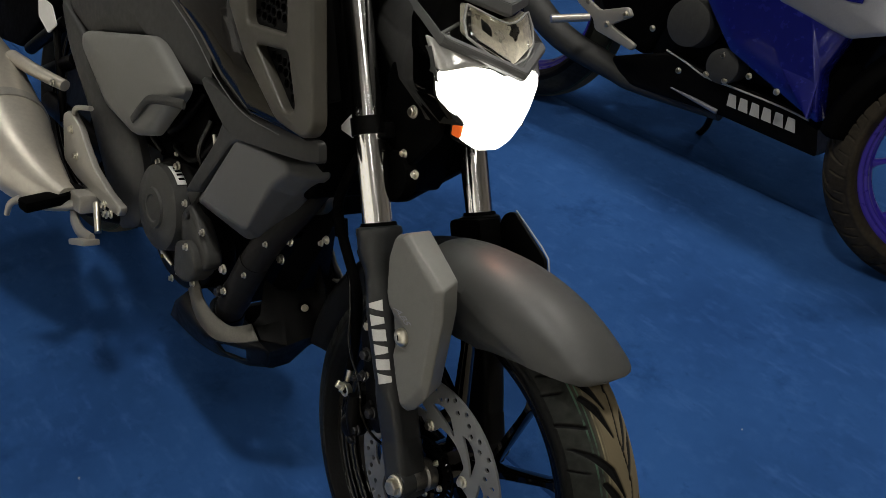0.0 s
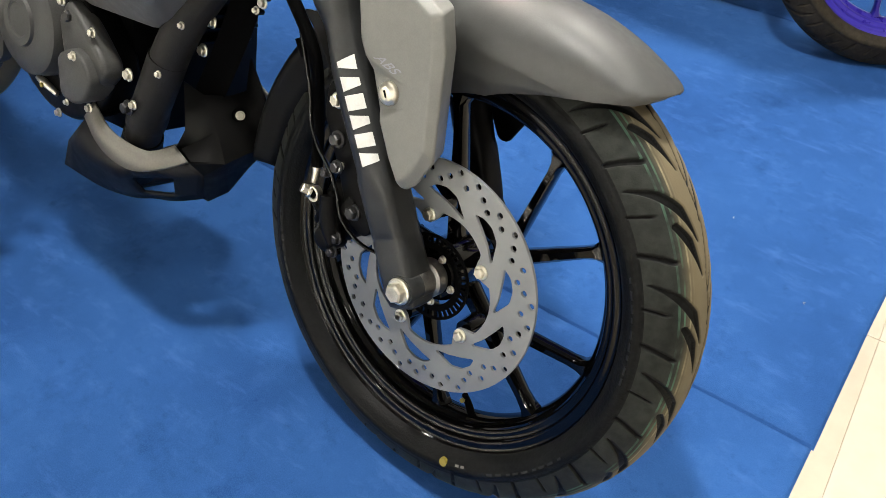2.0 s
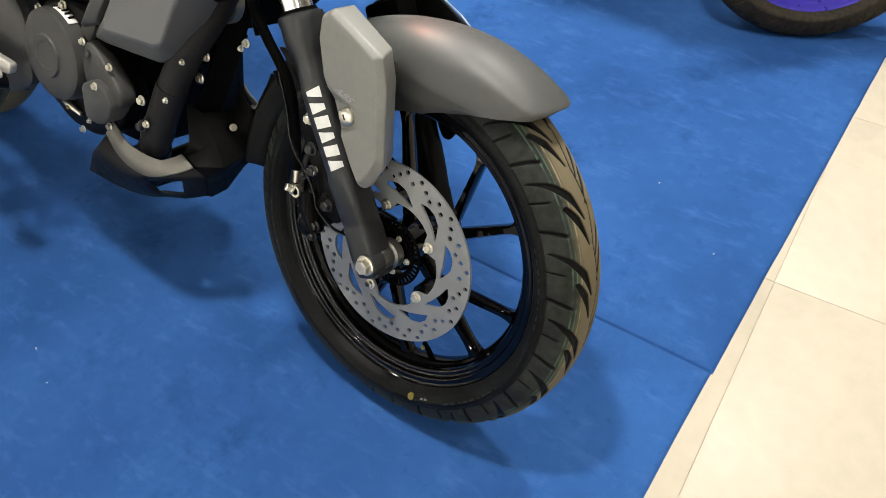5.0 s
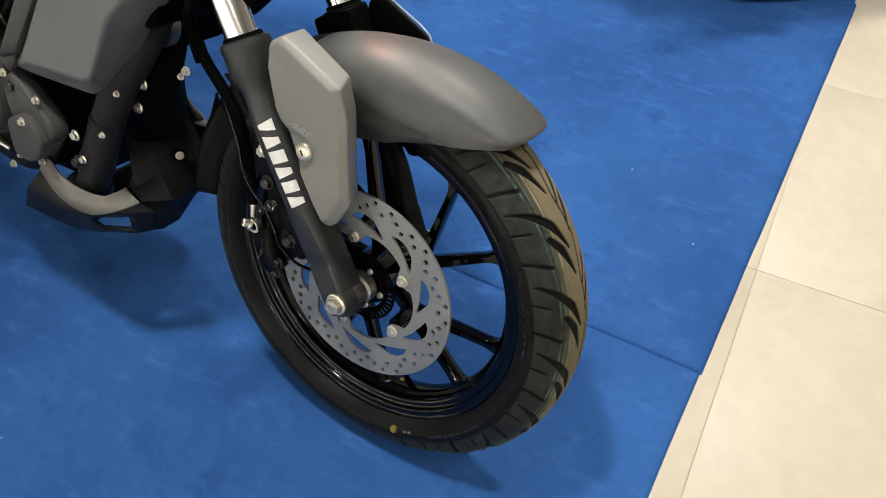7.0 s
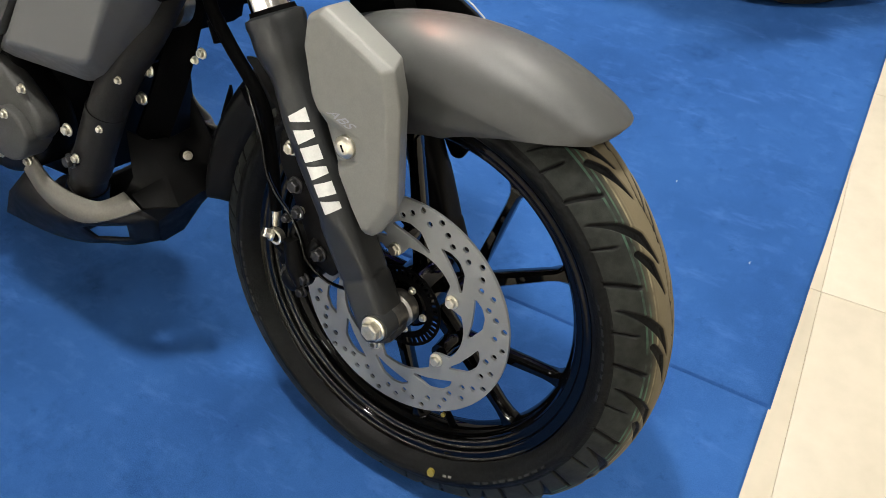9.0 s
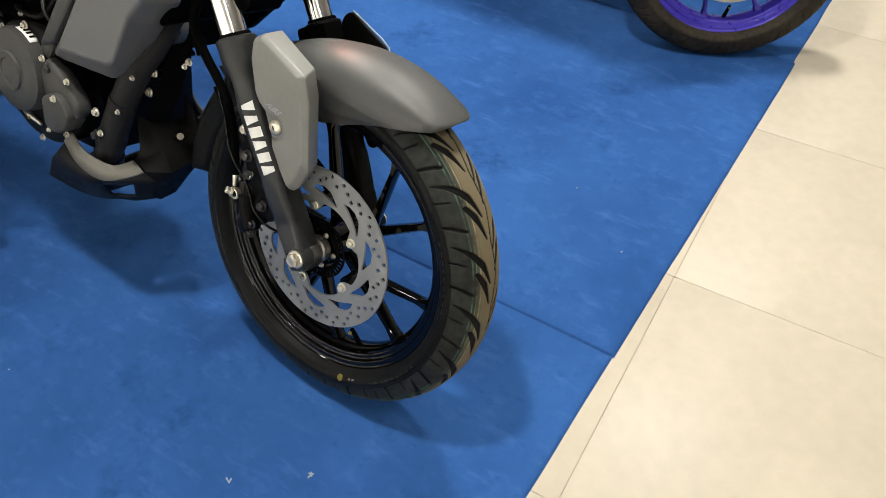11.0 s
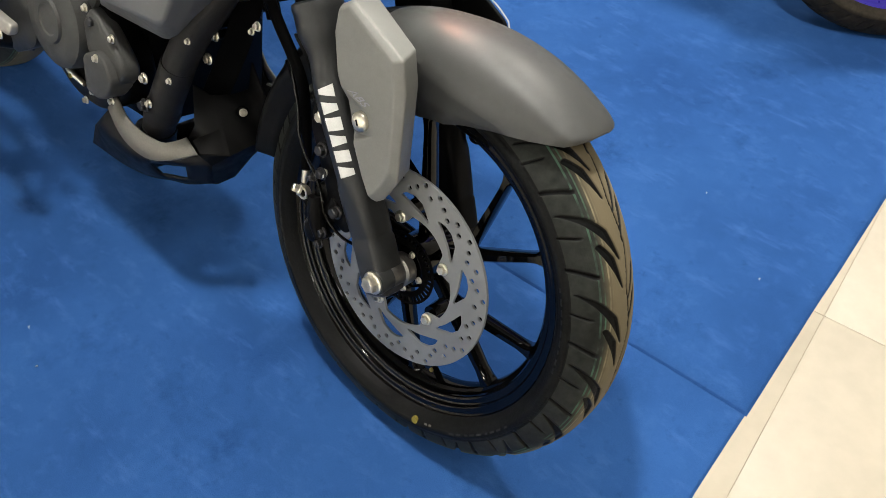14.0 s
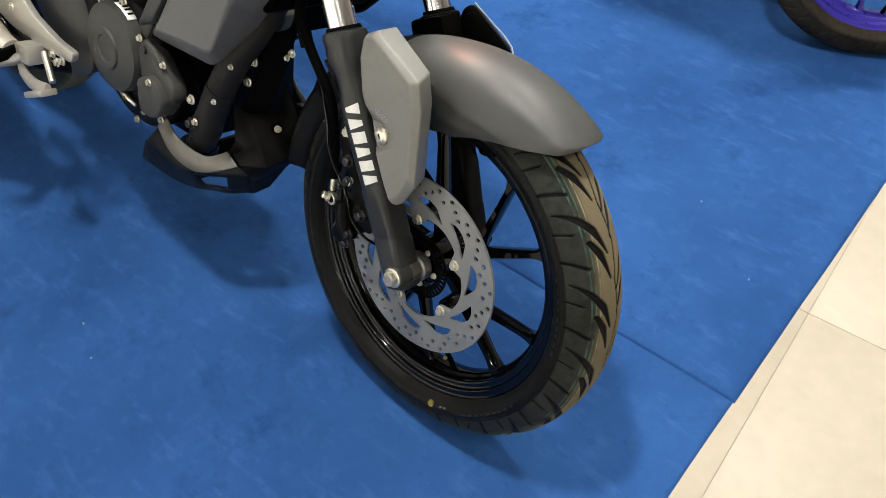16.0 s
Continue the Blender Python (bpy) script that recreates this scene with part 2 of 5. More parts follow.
GLASS = material("clear_plastic", (0.95, 0.95, 0.93), 0.04, scale=30, vary=0.02, bump=0)
GLASS.node_tree.nodes["Principled BSDF"].inputs["Transmission Weight"].default_value = 1.0
LAMP_ON = glowing("lit_headlamp", (1.0, 0.96, 0.86), 18.0)
AMBER = glowing("amber_glow", (1.0, 0.16, 0.02), 0.9)
# Glow for the added front; no such source is known.
FRONT_GLOW = glowing("added_front_glow", (1.0, 0.97, 0.91), 1.3)
PANEL_ON = glowing("lit_panel", (1.0, 0.97, 0.92), 8.0)


# ---- mesh helpers ----
def finish(name, bm, mat, smooth=40):
    me = bpy.data.meshes.new(name)
    bmesh.ops.remove_doubles(bm, verts=bm.verts, dist=1e-6)
    bmesh.ops.recalc_face_normals(bm, faces=bm.faces)
    for e in bm.edges:
        if len(e.link_faces) == 2 and e.calc_face_angle(0.0) > radians(smooth):
            e.smooth = False
    for f in bm.faces:
        f.smooth = True
    bm.to_mesh(me)
    bm.free()
    me.materials.append(mat)
    return me


def part(name, bm, mat, parent, label="", smooth=40):
    me = bm if isinstance(bm, bpy.types.Mesh) else finish(name, bm, mat, smooth)
    if not me.materials:
        me.materials.append(mat)
    ob = new(name, me)
    ob.parent = parent
    if label:
        tagged(ob, label)
    return ob


def piece(name, me, parent, m):
    """An object of its own on shared mesh data."""
    ob = new(name, me)
    ob.parent = parent
    ob.matrix_basis = m
    return ob


def box(w, d, h, at=(0, 0, 0), rot=(0, 0, 0), bevel=0.0, bm=None):
    bm = bm or bmesh.new()
    made = bmesh.ops.create_cube(bm, size=1, matrix=pose(*at, *rot) @ Matrix.Diagonal((w, d, h, 1)))
    if bevel:
        es = {e for v in made["verts"] for e in v.link_edges}
        bmesh.ops.bevel(bm, geom=list(es), offset=bevel, segments=2, affect="EDGES", profile=0.6)
    return bm


def lathe(profile, at=(0, 0, 0), axis="y", seg=48, closed=False, bm=None):
    """Turns (along, radius) points round an axis through at."""
    bm = bm or bmesh.new()
    rows = []
    for s, r in profile:
        row = []
        for k in range(seg):
            a = 2 * math.pi * k / seg
            c, d = r * math.sin(a), r * math.cos(a)
            p = {"y": (c, s, d), "x": (s, c, d), "z": (c, d, s)}[axis]
            row.append(bm.verts.new(Vector(p) + Vector(at)))
        rows.append(row)
    pairs = list(zip(rows, rows[1:])) + ([(rows[-1], rows[0])] if closed else [])
    for a, b in pairs:
        for k in range(seg):
            j = (k + 1) % seg
            bm.faces.new((a[k], a[j], b[j], b[k]))
    if not closed:
        for row in (rows[0], rows[-1]):
            if (row[0].co - row[seg // 2].co).length > 1e-5:
                bm.faces.new(row)
    return bm


def curve_points(pts, n=8):
    """A smooth line through points."""
    out = []
    P = [Vector(p) for p in pts]
    P = [2 * P[0] - P[1]] + P + [2 * P[-1] - P[-2]]
    for i in range(1, len(P) - 2):
        for k in range(n):
            t = k / n
            a, b, c, d = P[i - 1], P[i], P[i + 1], P[i + 2]
            out.append(0.5 * (2 * b + (c - a) * t + (2 * a - 5 * b + 4 * c - d) * t * t + (3 * b - a - 3 * c + d) * t**3))
    return out + [P[-2]]


def tube(pts, radius, seg=12, n=8, bm=None, flat=1.0):
    """A pipe along a smooth line; radius may be a list."""
    bm = bm or bmesh.new()
    line = curve_points(pts, n)
    rows, last = [], None
    for i, p in enumerate(line):
        d = (line[min(i + 1, len(line) - 1)] - line[max(i - 1, 0)]).normalized()
        up = last if last is not None else (Vector((0, 1, 0)) if abs(d.y) < 0.9 else Vector((1, 0, 0)))
        side = d.cross(up).normalized()
        up = side.cross(d).normalized()
        last = up
        if isinstance(radius, (int, float)):
            r = radius
        else:
            f = i / (len(line) - 1) * (len(radius) - 1)
            k = min(int(f), len(radius) - 2)
            r = radius[k] + (radius[k + 1] - radius[k]) * (f - k)
        rows.append([bm.verts.new(p + r * (math.cos(a) * side + flat * math.sin(a) * up)) for a in (2 * math.pi * k / seg for k in range(seg))])
    for a, b in zip(rows, rows[1:]):
        for k in range(seg):
            bm.faces.new((a[k], a[(k + 1) % seg], b[(k + 1) % seg], b[k]))
    bm.faces.new(rows[0]), bm.faces.new(rows[-1])
    return bm


def plate(name, loops, thick, mat, bevel=0.0, m=Matrix()):
    """A flat plate with holes: loops of (x, z), the outer one first; its thickness lies along y about 0, then m."""
    cu = bpy.data.curves.new(name, "CURVE")
    cu.dimensions, cu.fill_mode = "2D", "BOTH"
    for loop in loops:
        sp = cu.splines.new("POLY")
        sp.points.add(len(loop) - 1)
        for q, (x, z) in zip(sp.points, loop):
            q.co = (x, z, 0, 1)
        sp.use_cyclic_u = True
    cu.extrude, cu.bevel_depth, cu.bevel_resolution, cu.offset = max(0.0, thick / 2 - bevel), bevel, 2, -bevel
    tmp = bpy.data.objects.new(name, cu)
    scene.collection.objects.link(tmp)
    me = bpy.data.meshes.new_from_object(tmp.evaluated_get(bpy.context.evaluated_depsgraph_get()))
    bpy.data.objects.remove(tmp)
    me.transform(m @ Matrix(((1, 0, 0, 0), (0, 0, -1, 0), (0, 1, 0, 0), (0, 0, 0, 1))))
    bm = bmesh.new()
    bm.from_mesh(me)
    bpy.data.meshes.remove(me)
    return finish(name, bm, mat, 50)


def rounded(loop, radius, n=4):
    """The loop with its corners rounded."""
    out = []
    k = len(loop)
    for i in range(k):
        a, b, c = Vector(loop[i - 1]), Vector(loop[i]), Vector(loop[(i + 1) % k])
        r = min(radius, (a - b).length * 0.45, (c - b).length * 0.45)
        p, q = b + (a - b).normalized() * r, b + (c - b).normalized() * r
        for j in range(n + 1):
            t = j / n
            out.append(tuple((1 - t) ** 2 * p + 2 * t * (1 - t) * b + t * t * q))
    return out


def puff(loop, y0, bulge, back, radius=0.02, tilt=(0.0, 0.0), edge=0.012, rings=7, side=-1):
    """A domed panel over an outline in x and z: its rim lies at y0, its middle stands bulge out on that side, its edge goes back."""
    pts = rounded(loop, radius)
    cx, cz = sum(p[0] for p in pts) / len(pts), sum(p[1] for p in pts) / len(pts)
    bm = bmesh.new()
    rows = []
    base = lambda x, z: y0 + tilt[0] * (x - cx) + tilt[1] * (z - cz)
    rows.append([bm.verts.new((x, base(x, z) - side * back, z)) for x, z in pts])
    for k in range(rings):
        f = 1 - (k / rings) ** 1.6
        h = bulge * (1 - f**2.2) + (edge if k else 0.0) * (1 if k > 1 else 0.75)
        rows.append([bm.verts.new((cx + (x - cx) * f, base(cx + (x - cx) * f, cz + (z - cz) * f) + side * h, cz + (z - cz) * f)) for x, z in pts])
    for a, b in zip(rows, rows[1:]):
        for k in range(len(pts)):
            j = (k + 1) % len(pts)
            bm.faces.new((a[k], a[j], b[j], b[k]))
    bm.faces.new(rows[-1]), bm.faces.new(rows[0])
    return bm


def bolt_mesh(name, r, h, mat, washer=True):
    """A flanged hexagon head; it stands along -y from its seat at y = 0."""
    bm = bmesh.new()
    if washer:
        lathe([(0, r * 1.35), (-h * 0.22, r * 1.35), (-h * 0.32, r * 1.15), (-h * 0.32, 0.0001)], seg=16, bm=bm)
    lathe([(-h * 0.2, r), (-h * 0.85, r), (-h, r * 0.82), (-h, 0.0001)], seg=6, bm=bm)
    lathe([(-h, r * 0.5), (-h * 0.9, r * 0.4), (-h * 0.9, 0.0001)], seg=12, bm=bm)
    return finish(name, bm, mat, 25)


# ---- the room ----
def slab(name, x0, x1, y0, y1, z0, z1, mat, bevel=0.0):
    bm = box(x1 - x0, y1 - y0, z1 - z0, ((x0 + x1) / 2, (y0 + y1) / 2, (z0 + z1) / 2), bevel=bevel)
    return new(name, finish(name, bm, mat))


CARPET_TURN = pose(0.421, 0.349, 0, 0, 0, 4.0)
TILE_TURN = pose(0.487, 0.029, -0.006, 0, 0, 6.6)
TILE_SIZE = 0.585
floor = tagged(slab("floor", -4.2, 4.2, -2.3, 5.4, -0.12, -0.0085, GROUT), "cream glazed floor tiles with thin dark joints", "floor", kind="structure")
# Walls and ceiling are out of view; added to close the room.
for wall_name, a in (("wall_north", (-4.2, 4.2, 5.4, 5.55)), ("wall_west", (-4.35, -4.2, -2.45, 5.55)), ("wall_east", (4.2, 4.35, -2.45, 5.55))):
    tagged(slab(wall_name, *a, -0.12, 3.1, WALL), "plain light grey painted showroom wall", "wall", kind="structure")
bm = box(0.4, 0.15, 3.22, (-4.0, -2.375, 1.49))
box(3.0, 0.15, 3.22, (2.7, -2.375, 1.49), bm=bm)
box(5.0, 0.15, 0.80, (-1.3, -2.375, 2.70), bm=bm)
tagged(new("wall_south", finish("wall_south", bm, WALL)), "plain light grey unseen wall with an added glazed front", "wall", kind="structure")
# Unseen glazed front and glowing slab, added to whiten the chrome's reflections.
added_window = new("window_1", None)
tagged(added_window, "added unseen glazed front with a white frame", "window", kind="structure")
for k in range(5):
    part("window_frame", box(0.05, 0.10, 2.30, (-3.775 + 1.2375 * k, -2.375, 1.15)), WALL, added_window)
part("window_frame", box(5.0, 0.10, 0.06, (-1.3, -2.375, 2.27)), WALL, added_window)
for k in range(4):
    view = part("pane", box(1.18, 0.008, 2.22, (-3.156 + 1.2375 * k, -2.375, 1.12)), GLASS, added_window, "clear window pane")
    view.visible_shadow = False
tagged(slab("backdrop", -4.3, 1.8, -2.49, -2.47, -0.12, 2.6, FRONT_GLOW), "added glowing slab behind the unseen glazed front", "backdrop", kind="structure")
tagged(slab("ceiling", -4.35, 4.35, -2.45, 5.55, 3.1, 3.2, CEIL), "plain grey painted ceiling", "ceiling", kind="structure")


def carpet_strip(x0, x1, y0, y1):
    """A strip of felt with rolled, slightly frayed edges and an uneven top."""
    bm = bmesh.new()
    lip = (0.0, 0.0024, 0.0042, 0.0062)
    drop = (-0.0064, -0.0050, -0.0022, -0.0002)
    nx, ny = 90, 24
    xs = [x1 - d for d in lip] + [x1 - 0.012 + (x0 - x1 + 0.012) * (k / nx) ** 1.4 for k in range(1, nx + 1)]
    ys = [y0 + d for d in lip] + [y0 + (y1 - y0) * k / ny for k in range(1, ny)] + [y1 - d for d in reversed(lip)]
    low = lambda k, n: drop[k] if k < 4 else 0.0
    grid = []
    for i, x in enumerate(xs):
        row = []
        for j, y in enumerate(ys):
            wob = 0.0022 * noise.noise(Vector((3.1, y * 6, 3))) + 0.0012 * noise.noise(Vector((7, y * 40, 1))) if i < 4 else 0.0
            wave = 0.0016 * noise.noise(Vector((x * 5, y0 * 3, 5))) if 0 < min(j, len(ys) - 1 - j) < 4 or j in (0, len(ys) - 1) else 0.0
            z = min(low(i, 0), low(min(j, len(ys) - 1 - j), 0)) + 0.0006 * noise.noise(Vector((x * 3, y * 3, 0)))
            row.append(bm.verts.new((x + wob, y + wave, z)))
        grid.append(row)
    for a, b in zip(grid, grid[1:]):
        for j in range(len(ys) - 1):
            bm.faces.new((a[j], b[j], b[j + 1], a[j + 1]))
    return bm


# Carpet stops short out of view; bare tiles there brighten the chrome's reflections.
for x1, y0, y1 in ((-0.003, -1.205, 0.0017), (0.0, -0.0015, 1.1925), (-0.006, 1.1865, 2.3940), (0.004, 2.3880, 3.6)):
    strip = new("carpet", finish("carpet", carpet_strip(-4.4, x1, y0, y1), CARPET, 60))
    strip.matrix_basis = CARPET_TURN
    tagged(strip, "bright blue felt carpet strip laid over the floor tiles", "carpet", kind="structure")

# ceiling lamps, out of sight above
LAMPS = [(-0.30, -0.05, 74, 0.20, 0.20), (-0.40, 2.00, 104, 0.36, 0.36), (-2.40, -0.05, 32, 0.34, 0.34), (1.80, -0.05, 24, 0.34, 0.34), (-2.40, 2.00, 16, 0.34, 0.34), (1.80, 2.00, 14, 0.34, 0.34), (-0.40, 4.05, 24, 0.34, 0.34)]
for x, y, watts, sx, sy in LAMPS:
    lamp_thing = new("ceiling_light", None)
    lamp_thing.matrix_basis = pose(x, y, 3.1)
    tagged(lamp_thing, "flat white lit ceiling panel in a thin frame", "lamp", "ceiling lights")
    bm = box(sx + 0.06, 0.03, 0.03, (0, sy / 2 + 0.015, -0.015))
    box(sx + 0.06, 0.03, 0.03, (0, -sy / 2 - 0.015, -0.015), bm=bm)
    box(0.03, sy, 0.03, (sx / 2 + 0.015, 0, -0.015), bm=bm)
    box(0.03, sy, 0.03, (-sx / 2 - 0.015, 0, -0.015), bm=bm)
    part("frame", bm, WALL, lamp_thing)
    part("diffuser", box(sx, sy, 0.01, (0, 0, -0.008)), PANEL_ON, lamp_thing, "glowing white diffuser")
    area_lamp("panel_light", (x, y, 3.07), (x, y, 0), sx, sy, watts)


# unseen lamps added to brighten the south wall for the chrome's reflections
for x in (1.9, 3.3):
    washer = new("added_wall_lamp", None)
    washer.matrix_basis = look((x, -1.55, 3.02), (x, -2.3, 1.3))
    tagged(washer, "tilted white lamp added to brighten the unseen wall", "lamp", "wall washers")
    part("housing", box(0.64, 0.16, 0.04, (0, 0, 0.03), bevel=0.006), WALL, washer)
    part("diffuser", box(0.60, 0.12, 0.006, (0, 0, 0.008)), PANEL_ON, washer, "glowing white diffuser")
    area_lamp("added_wall_light", (x, -1.57, 3.0), (x, -2.3, 1.3), 0.6, 0.12, 12)


# ---- wheel parts ----
AXLE = Vector((0, 0, 0.296))


def tread_depth(ang, y):
    """How deep the tyre is cut at an angle in degrees and a distance from its middle."""
    best = 0.0
    side = 1 if y < 0 else 0
    a0 = (ang - 24.0 + (0 if side else 10.0)) % 20.0
    w = abs(y)
    cuts = (
        ((0.047, 0.0), (0.034, 3.0), (0.020, 7.0), (0.006, 13.5)), ((0.028, 9.6), (0.018, 13.2), (0.006, 20.0)),
        ((0.050, 13.4), (0.034, 16.2)), ((0.050, 5.2), (0.040, 6.6)))
    wide = ((0.0005, 0.0024, 0.0036, 0.0010), (0.0022, 0.0036, 0.0010), (0.0015, 0.0017), (0.0008, 0.0009))
    deg = 0.00505
    for line, ws in zip(cuts, wide):
        for k in range(len(line) - 1):
            (w0, a), (w1, b) = line[k], line[k + 1]
            for shift in (0, 20, -20):
                px, py = w - w0, (a0 + shift - a) * deg
                dx, dy = w1 - w0, (b - a) * deg
                t = max(0.0, min(1.0, (px * dx + py * dy) / (dx * dx + dy * dy)))
                d = math.hypot(px - t * dx, py - t * dy)
                half = ws[k] + (ws[k + 1] - ws[k]) * t
                best = max(best, min(1.0, max(0.0, (half * 1.3 - d) / 0.0018 + 0.5)))
    bend = abs(((ang + 5.0) % 20.0) / 10.0 - 1.0)
    best = max(best, min(1.0, max(0.0, (0.0013 - abs(y - 0.002 - 0.007 * bend)) / 0.0014 + 0.5)))
    return 0.0046 * best


def tyre_mesh(name, radius, half, bead, seg, across, cut=True):
    """A tyre about the y axis with a round crown, cut grooves and ribbed walls."""
    crown = radius - 0.0410 * half / 0.05
    rows = []
    for j in range(across + 1):
        y = half * (2 * j / across - 1)
        r = radius - (radius - crown) * (abs(y) / half) ** 2.9
        rows.append((y * (1.09 if y > 0 else 1.0), r, True))
    wall = []
    for f, yy in ((0.04, 1.012), (0.12, 1.018), (0.13, 1.03), (0.30, 1.055), (0.48, 1.05), (0.50, 1.035), (0.68, 0.98), (0.84, 0.86), (0.93, 0.78), (1.0, 0.72)):
        wall.append((half * yy, crown - (crown - bead) * f, False))
    rows = [(-y, r, t) for y, r, t in reversed(wall)] + rows + wall
    verts, faces, tags, depths = [], [], [], []
    table = {}
    period = seg // 18
    for i, (y, r, t) in enumerate(rows):
        for k in range(seg):
            d = 0.0
            if t and cut:
                key = (i, k % period)
                if key not in table:
                    table[key] = tread_depth(360.0 * k / seg, y)
                d = table[key]
            a = 2 * math.pi * k / seg
            depths.append(d)
            verts.append(((r - d) * math.sin(a), y * (1 - d * 4), (r - d) * math.cos(a)))
    for i in range(len(rows) - 1):
        on = rows[i][2] and rows[i + 1][2]
        for k in range(seg):
            j = (k + 1) % seg
            faces.append((i * seg + k, i * seg + j, (i + 1) * seg + j, (i + 1) * seg + k))
            deep = depths[i * seg + k] + depths[i * seg + j] + depths[(i + 1) * seg + j] + depths[(i + 1) * seg + k]
            # Deep cuts also take the darker rubber, which paints in their shade.
            tags.append(1 if on and deep < 0.0125 else 0)
    me = bpy.data.meshes.new(name)
    me.from_pydata(verts, [], faces)
    me.materials.append(RUBBER), me.materials.append(TREAD)
    me.polygons.foreach_set("material_index", tags)
    me.polygons.foreach_set("use_smooth", [True] * len(faces))
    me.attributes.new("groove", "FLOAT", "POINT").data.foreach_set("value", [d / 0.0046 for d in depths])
    me.update()
    return me


def rim_mesh(mat, half=0.0372, outer=0.2355, inner=0.1960):
    """A cast rim: rolled flange, groove, two stepped ledges and a deep well."""
    s, k = half / 0.0372, (outer - inner) / 0.0395
    prof = [(0.0300, 0.0385), (0.0340, 0.0395), (0.0368, 0.0388), (0.0372, 0.0365), (0.0362, 0.0340), (0.0335, 0.0322), (0.0322, 0.0295), (0.0320, 0.0250), (0.0312, 0.0222), (0.0285, 0.0208), (0.0262, 0.0196), (0.0250, 0.0168), (0.0245, 0.0128), (0.0222, 0.0102), (0.0180, 0.0090), (0.0140, 0.0062), (0.0100, 0.0022), (0.0050, 0.0004), (0.0, 0.0)]
    fine = [(p.x, p.y) for p in curve_points([(y, r, 0) for y, r in prof], 3)]
    near = [(-y * s, inner + r * k) for y, r in fine]
    loop = near + [(-y, r) for y, r in reversed(near[:-1])]
    loop += [(0.026 * s, inner + 0.030 * k), (0.012 * s, inner + 0.008), (-0.012 * s, inner + 0.008), (-0.026 * s, inner + 0.030 * k)]
    return finish("rim", lathe(loop, seg=144, closed=True), mat, 50)


def bar(p0, p1, w0, d0, w1, d1, bm=None):
    """A spoke between two points in x and z, of a width in the wheel's plane and a depth along y."""
    bm = bm or bmesh.new()
    p0, p1 = Vector((p0[0], 0, p0[1])), Vector((p1[0], 0, p1[1]))
    side = (p1 - p0).cross(Vector((0, 1, 0))).normalized()
    rows = []
    for t in (0, 0.08, 0.5, 0.86, 0.94, 1.0):
        p, w, d = p0.lerp(p1, t), w0 + (w1 - w0) * t, d0 + (d1 - d0) * t
        if t > 0.9:
            w, d = w * (1.25 if t < 1 else 2.3), d * 1.15
        ring = []
        for cx, cy in ((1, -0.55), (0.55, -1), (-0.55, -1), (-1, -0.55), (-1, 0.55), (-0.55, 1), (0.55, 1), (1, 0.55)):
            ring.append(bm.verts.new(p + side * cx * w / 2 + Vector((0, cy * d / 2, 0))))
        rows.append(ring)
    for a, b in zip(rows, rows[1:]):
        for k in range(8):
            bm.faces.new((a[k], a[(k + 1) % 8], b[(k + 1) % 8], b[k]))
    bm.faces.new(rows[0]), bm.faces.new(rows[-1])
    return bm


def polar(r, deg):
    return (r * math.sin(radians(deg)), r * math.cos(radians(deg)))


def spoke_mesh(mat):
    bm = bar(polar(0.022, 58.5), polar(0.1985, 58.5), 0.020, 0.030, 0.011, 0.020)
    bar(polar(0.066, 62), polar(0.1985, 27.5), 0.013, 0.026, 0.011, 0.020, bm)
    return finish("spoke", bm, mat, 35)


def circle(cx, cz, r, n=14):
    return [(cx + r * math.sin(2 * math.pi * k / n), cz + r * math.cos(2 * math.pi * k / n)) for k in range(n)]


def disc_mesh(mat):
    """A drilled brake disc with ten swept windows and five inward lugs."""
    outer = circle(0, 0, 0.141, 160)
    inner = []
    for k in range(200):
        d = 360 * k / 200
        off = min(abs((d - 57 - 72 * j + 180) % 360 - 180) for j in range(5))
        lug = max(0.0, 1 - (off / 13) ** 2)
        inner.append(polar(0.0825 - 0.0145 * lug - 0.0018 * math.cos(radians(5 * (d - 57))), d))
    loops = [outer, inner]
    for k in range(10):
        s = 56 + 36 * k
        raw = [polar(r, s + a) for r, a in ((0.106, 0), (0.1115, 6), (0.1125, 13), (0.108, 21), (0.092, 31.5), (0.0895, 31), (0.094, 20), (0.100, 8))]
        loops.append(rounded(raw, 0.003, 2))
    for j in range(5):
        for r, a in ((0.122, 36), (0.134, 41.5), (0.1255, 47), (0.118, 52.5), (0.129, 58), (0.119, 64), (0.126, 69.5), (0.135, 75), (0.123, 80.5), (0.134, 86), (0.126, 91.5), (0.119, 97), (0.130, 102.5)):
            loops.append(circle(*polar(r, a + 72 * j), 0.0036, 10))
    me = plate("brake_disc", loops, 0.0042, mat, 0.0004)
    me.polygons.foreach_set("use_smooth", [False] * len(me.polygons))
    return me


def tone_ring_mesh(mat):
    loops = [circle(0, 0, 0.0525, 96), circle(0, 0, 0.034, 64)]
    for k in range(40):
        a = 9 * k
        loops.append([polar(0.049, a - 2.2), polar(0.049, a + 2.2), polar(0.042, a + 2.4), polar(0.042, a - 2.4)])
    return plate("tone_ring", loops, 0.002, mat)


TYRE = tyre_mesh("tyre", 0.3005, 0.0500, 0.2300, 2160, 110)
DISC_ME, TONE_ME = disc_mesh(DISC), tone_ring_mesh(BLACK_MATT)
BOLT_L, BOLT_M, BOLT_S = bolt_mesh("bolt", 0.0062, 0.007, ZINC), bolt_mesh("bolt", 0.0048, 0.006, ZINC), bolt_mesh("bolt", 0.0036, 0.005, ZINC)
BOLT_D = bolt_mesh("bolt", 0.0074, 0.010, DARK_BOLT)


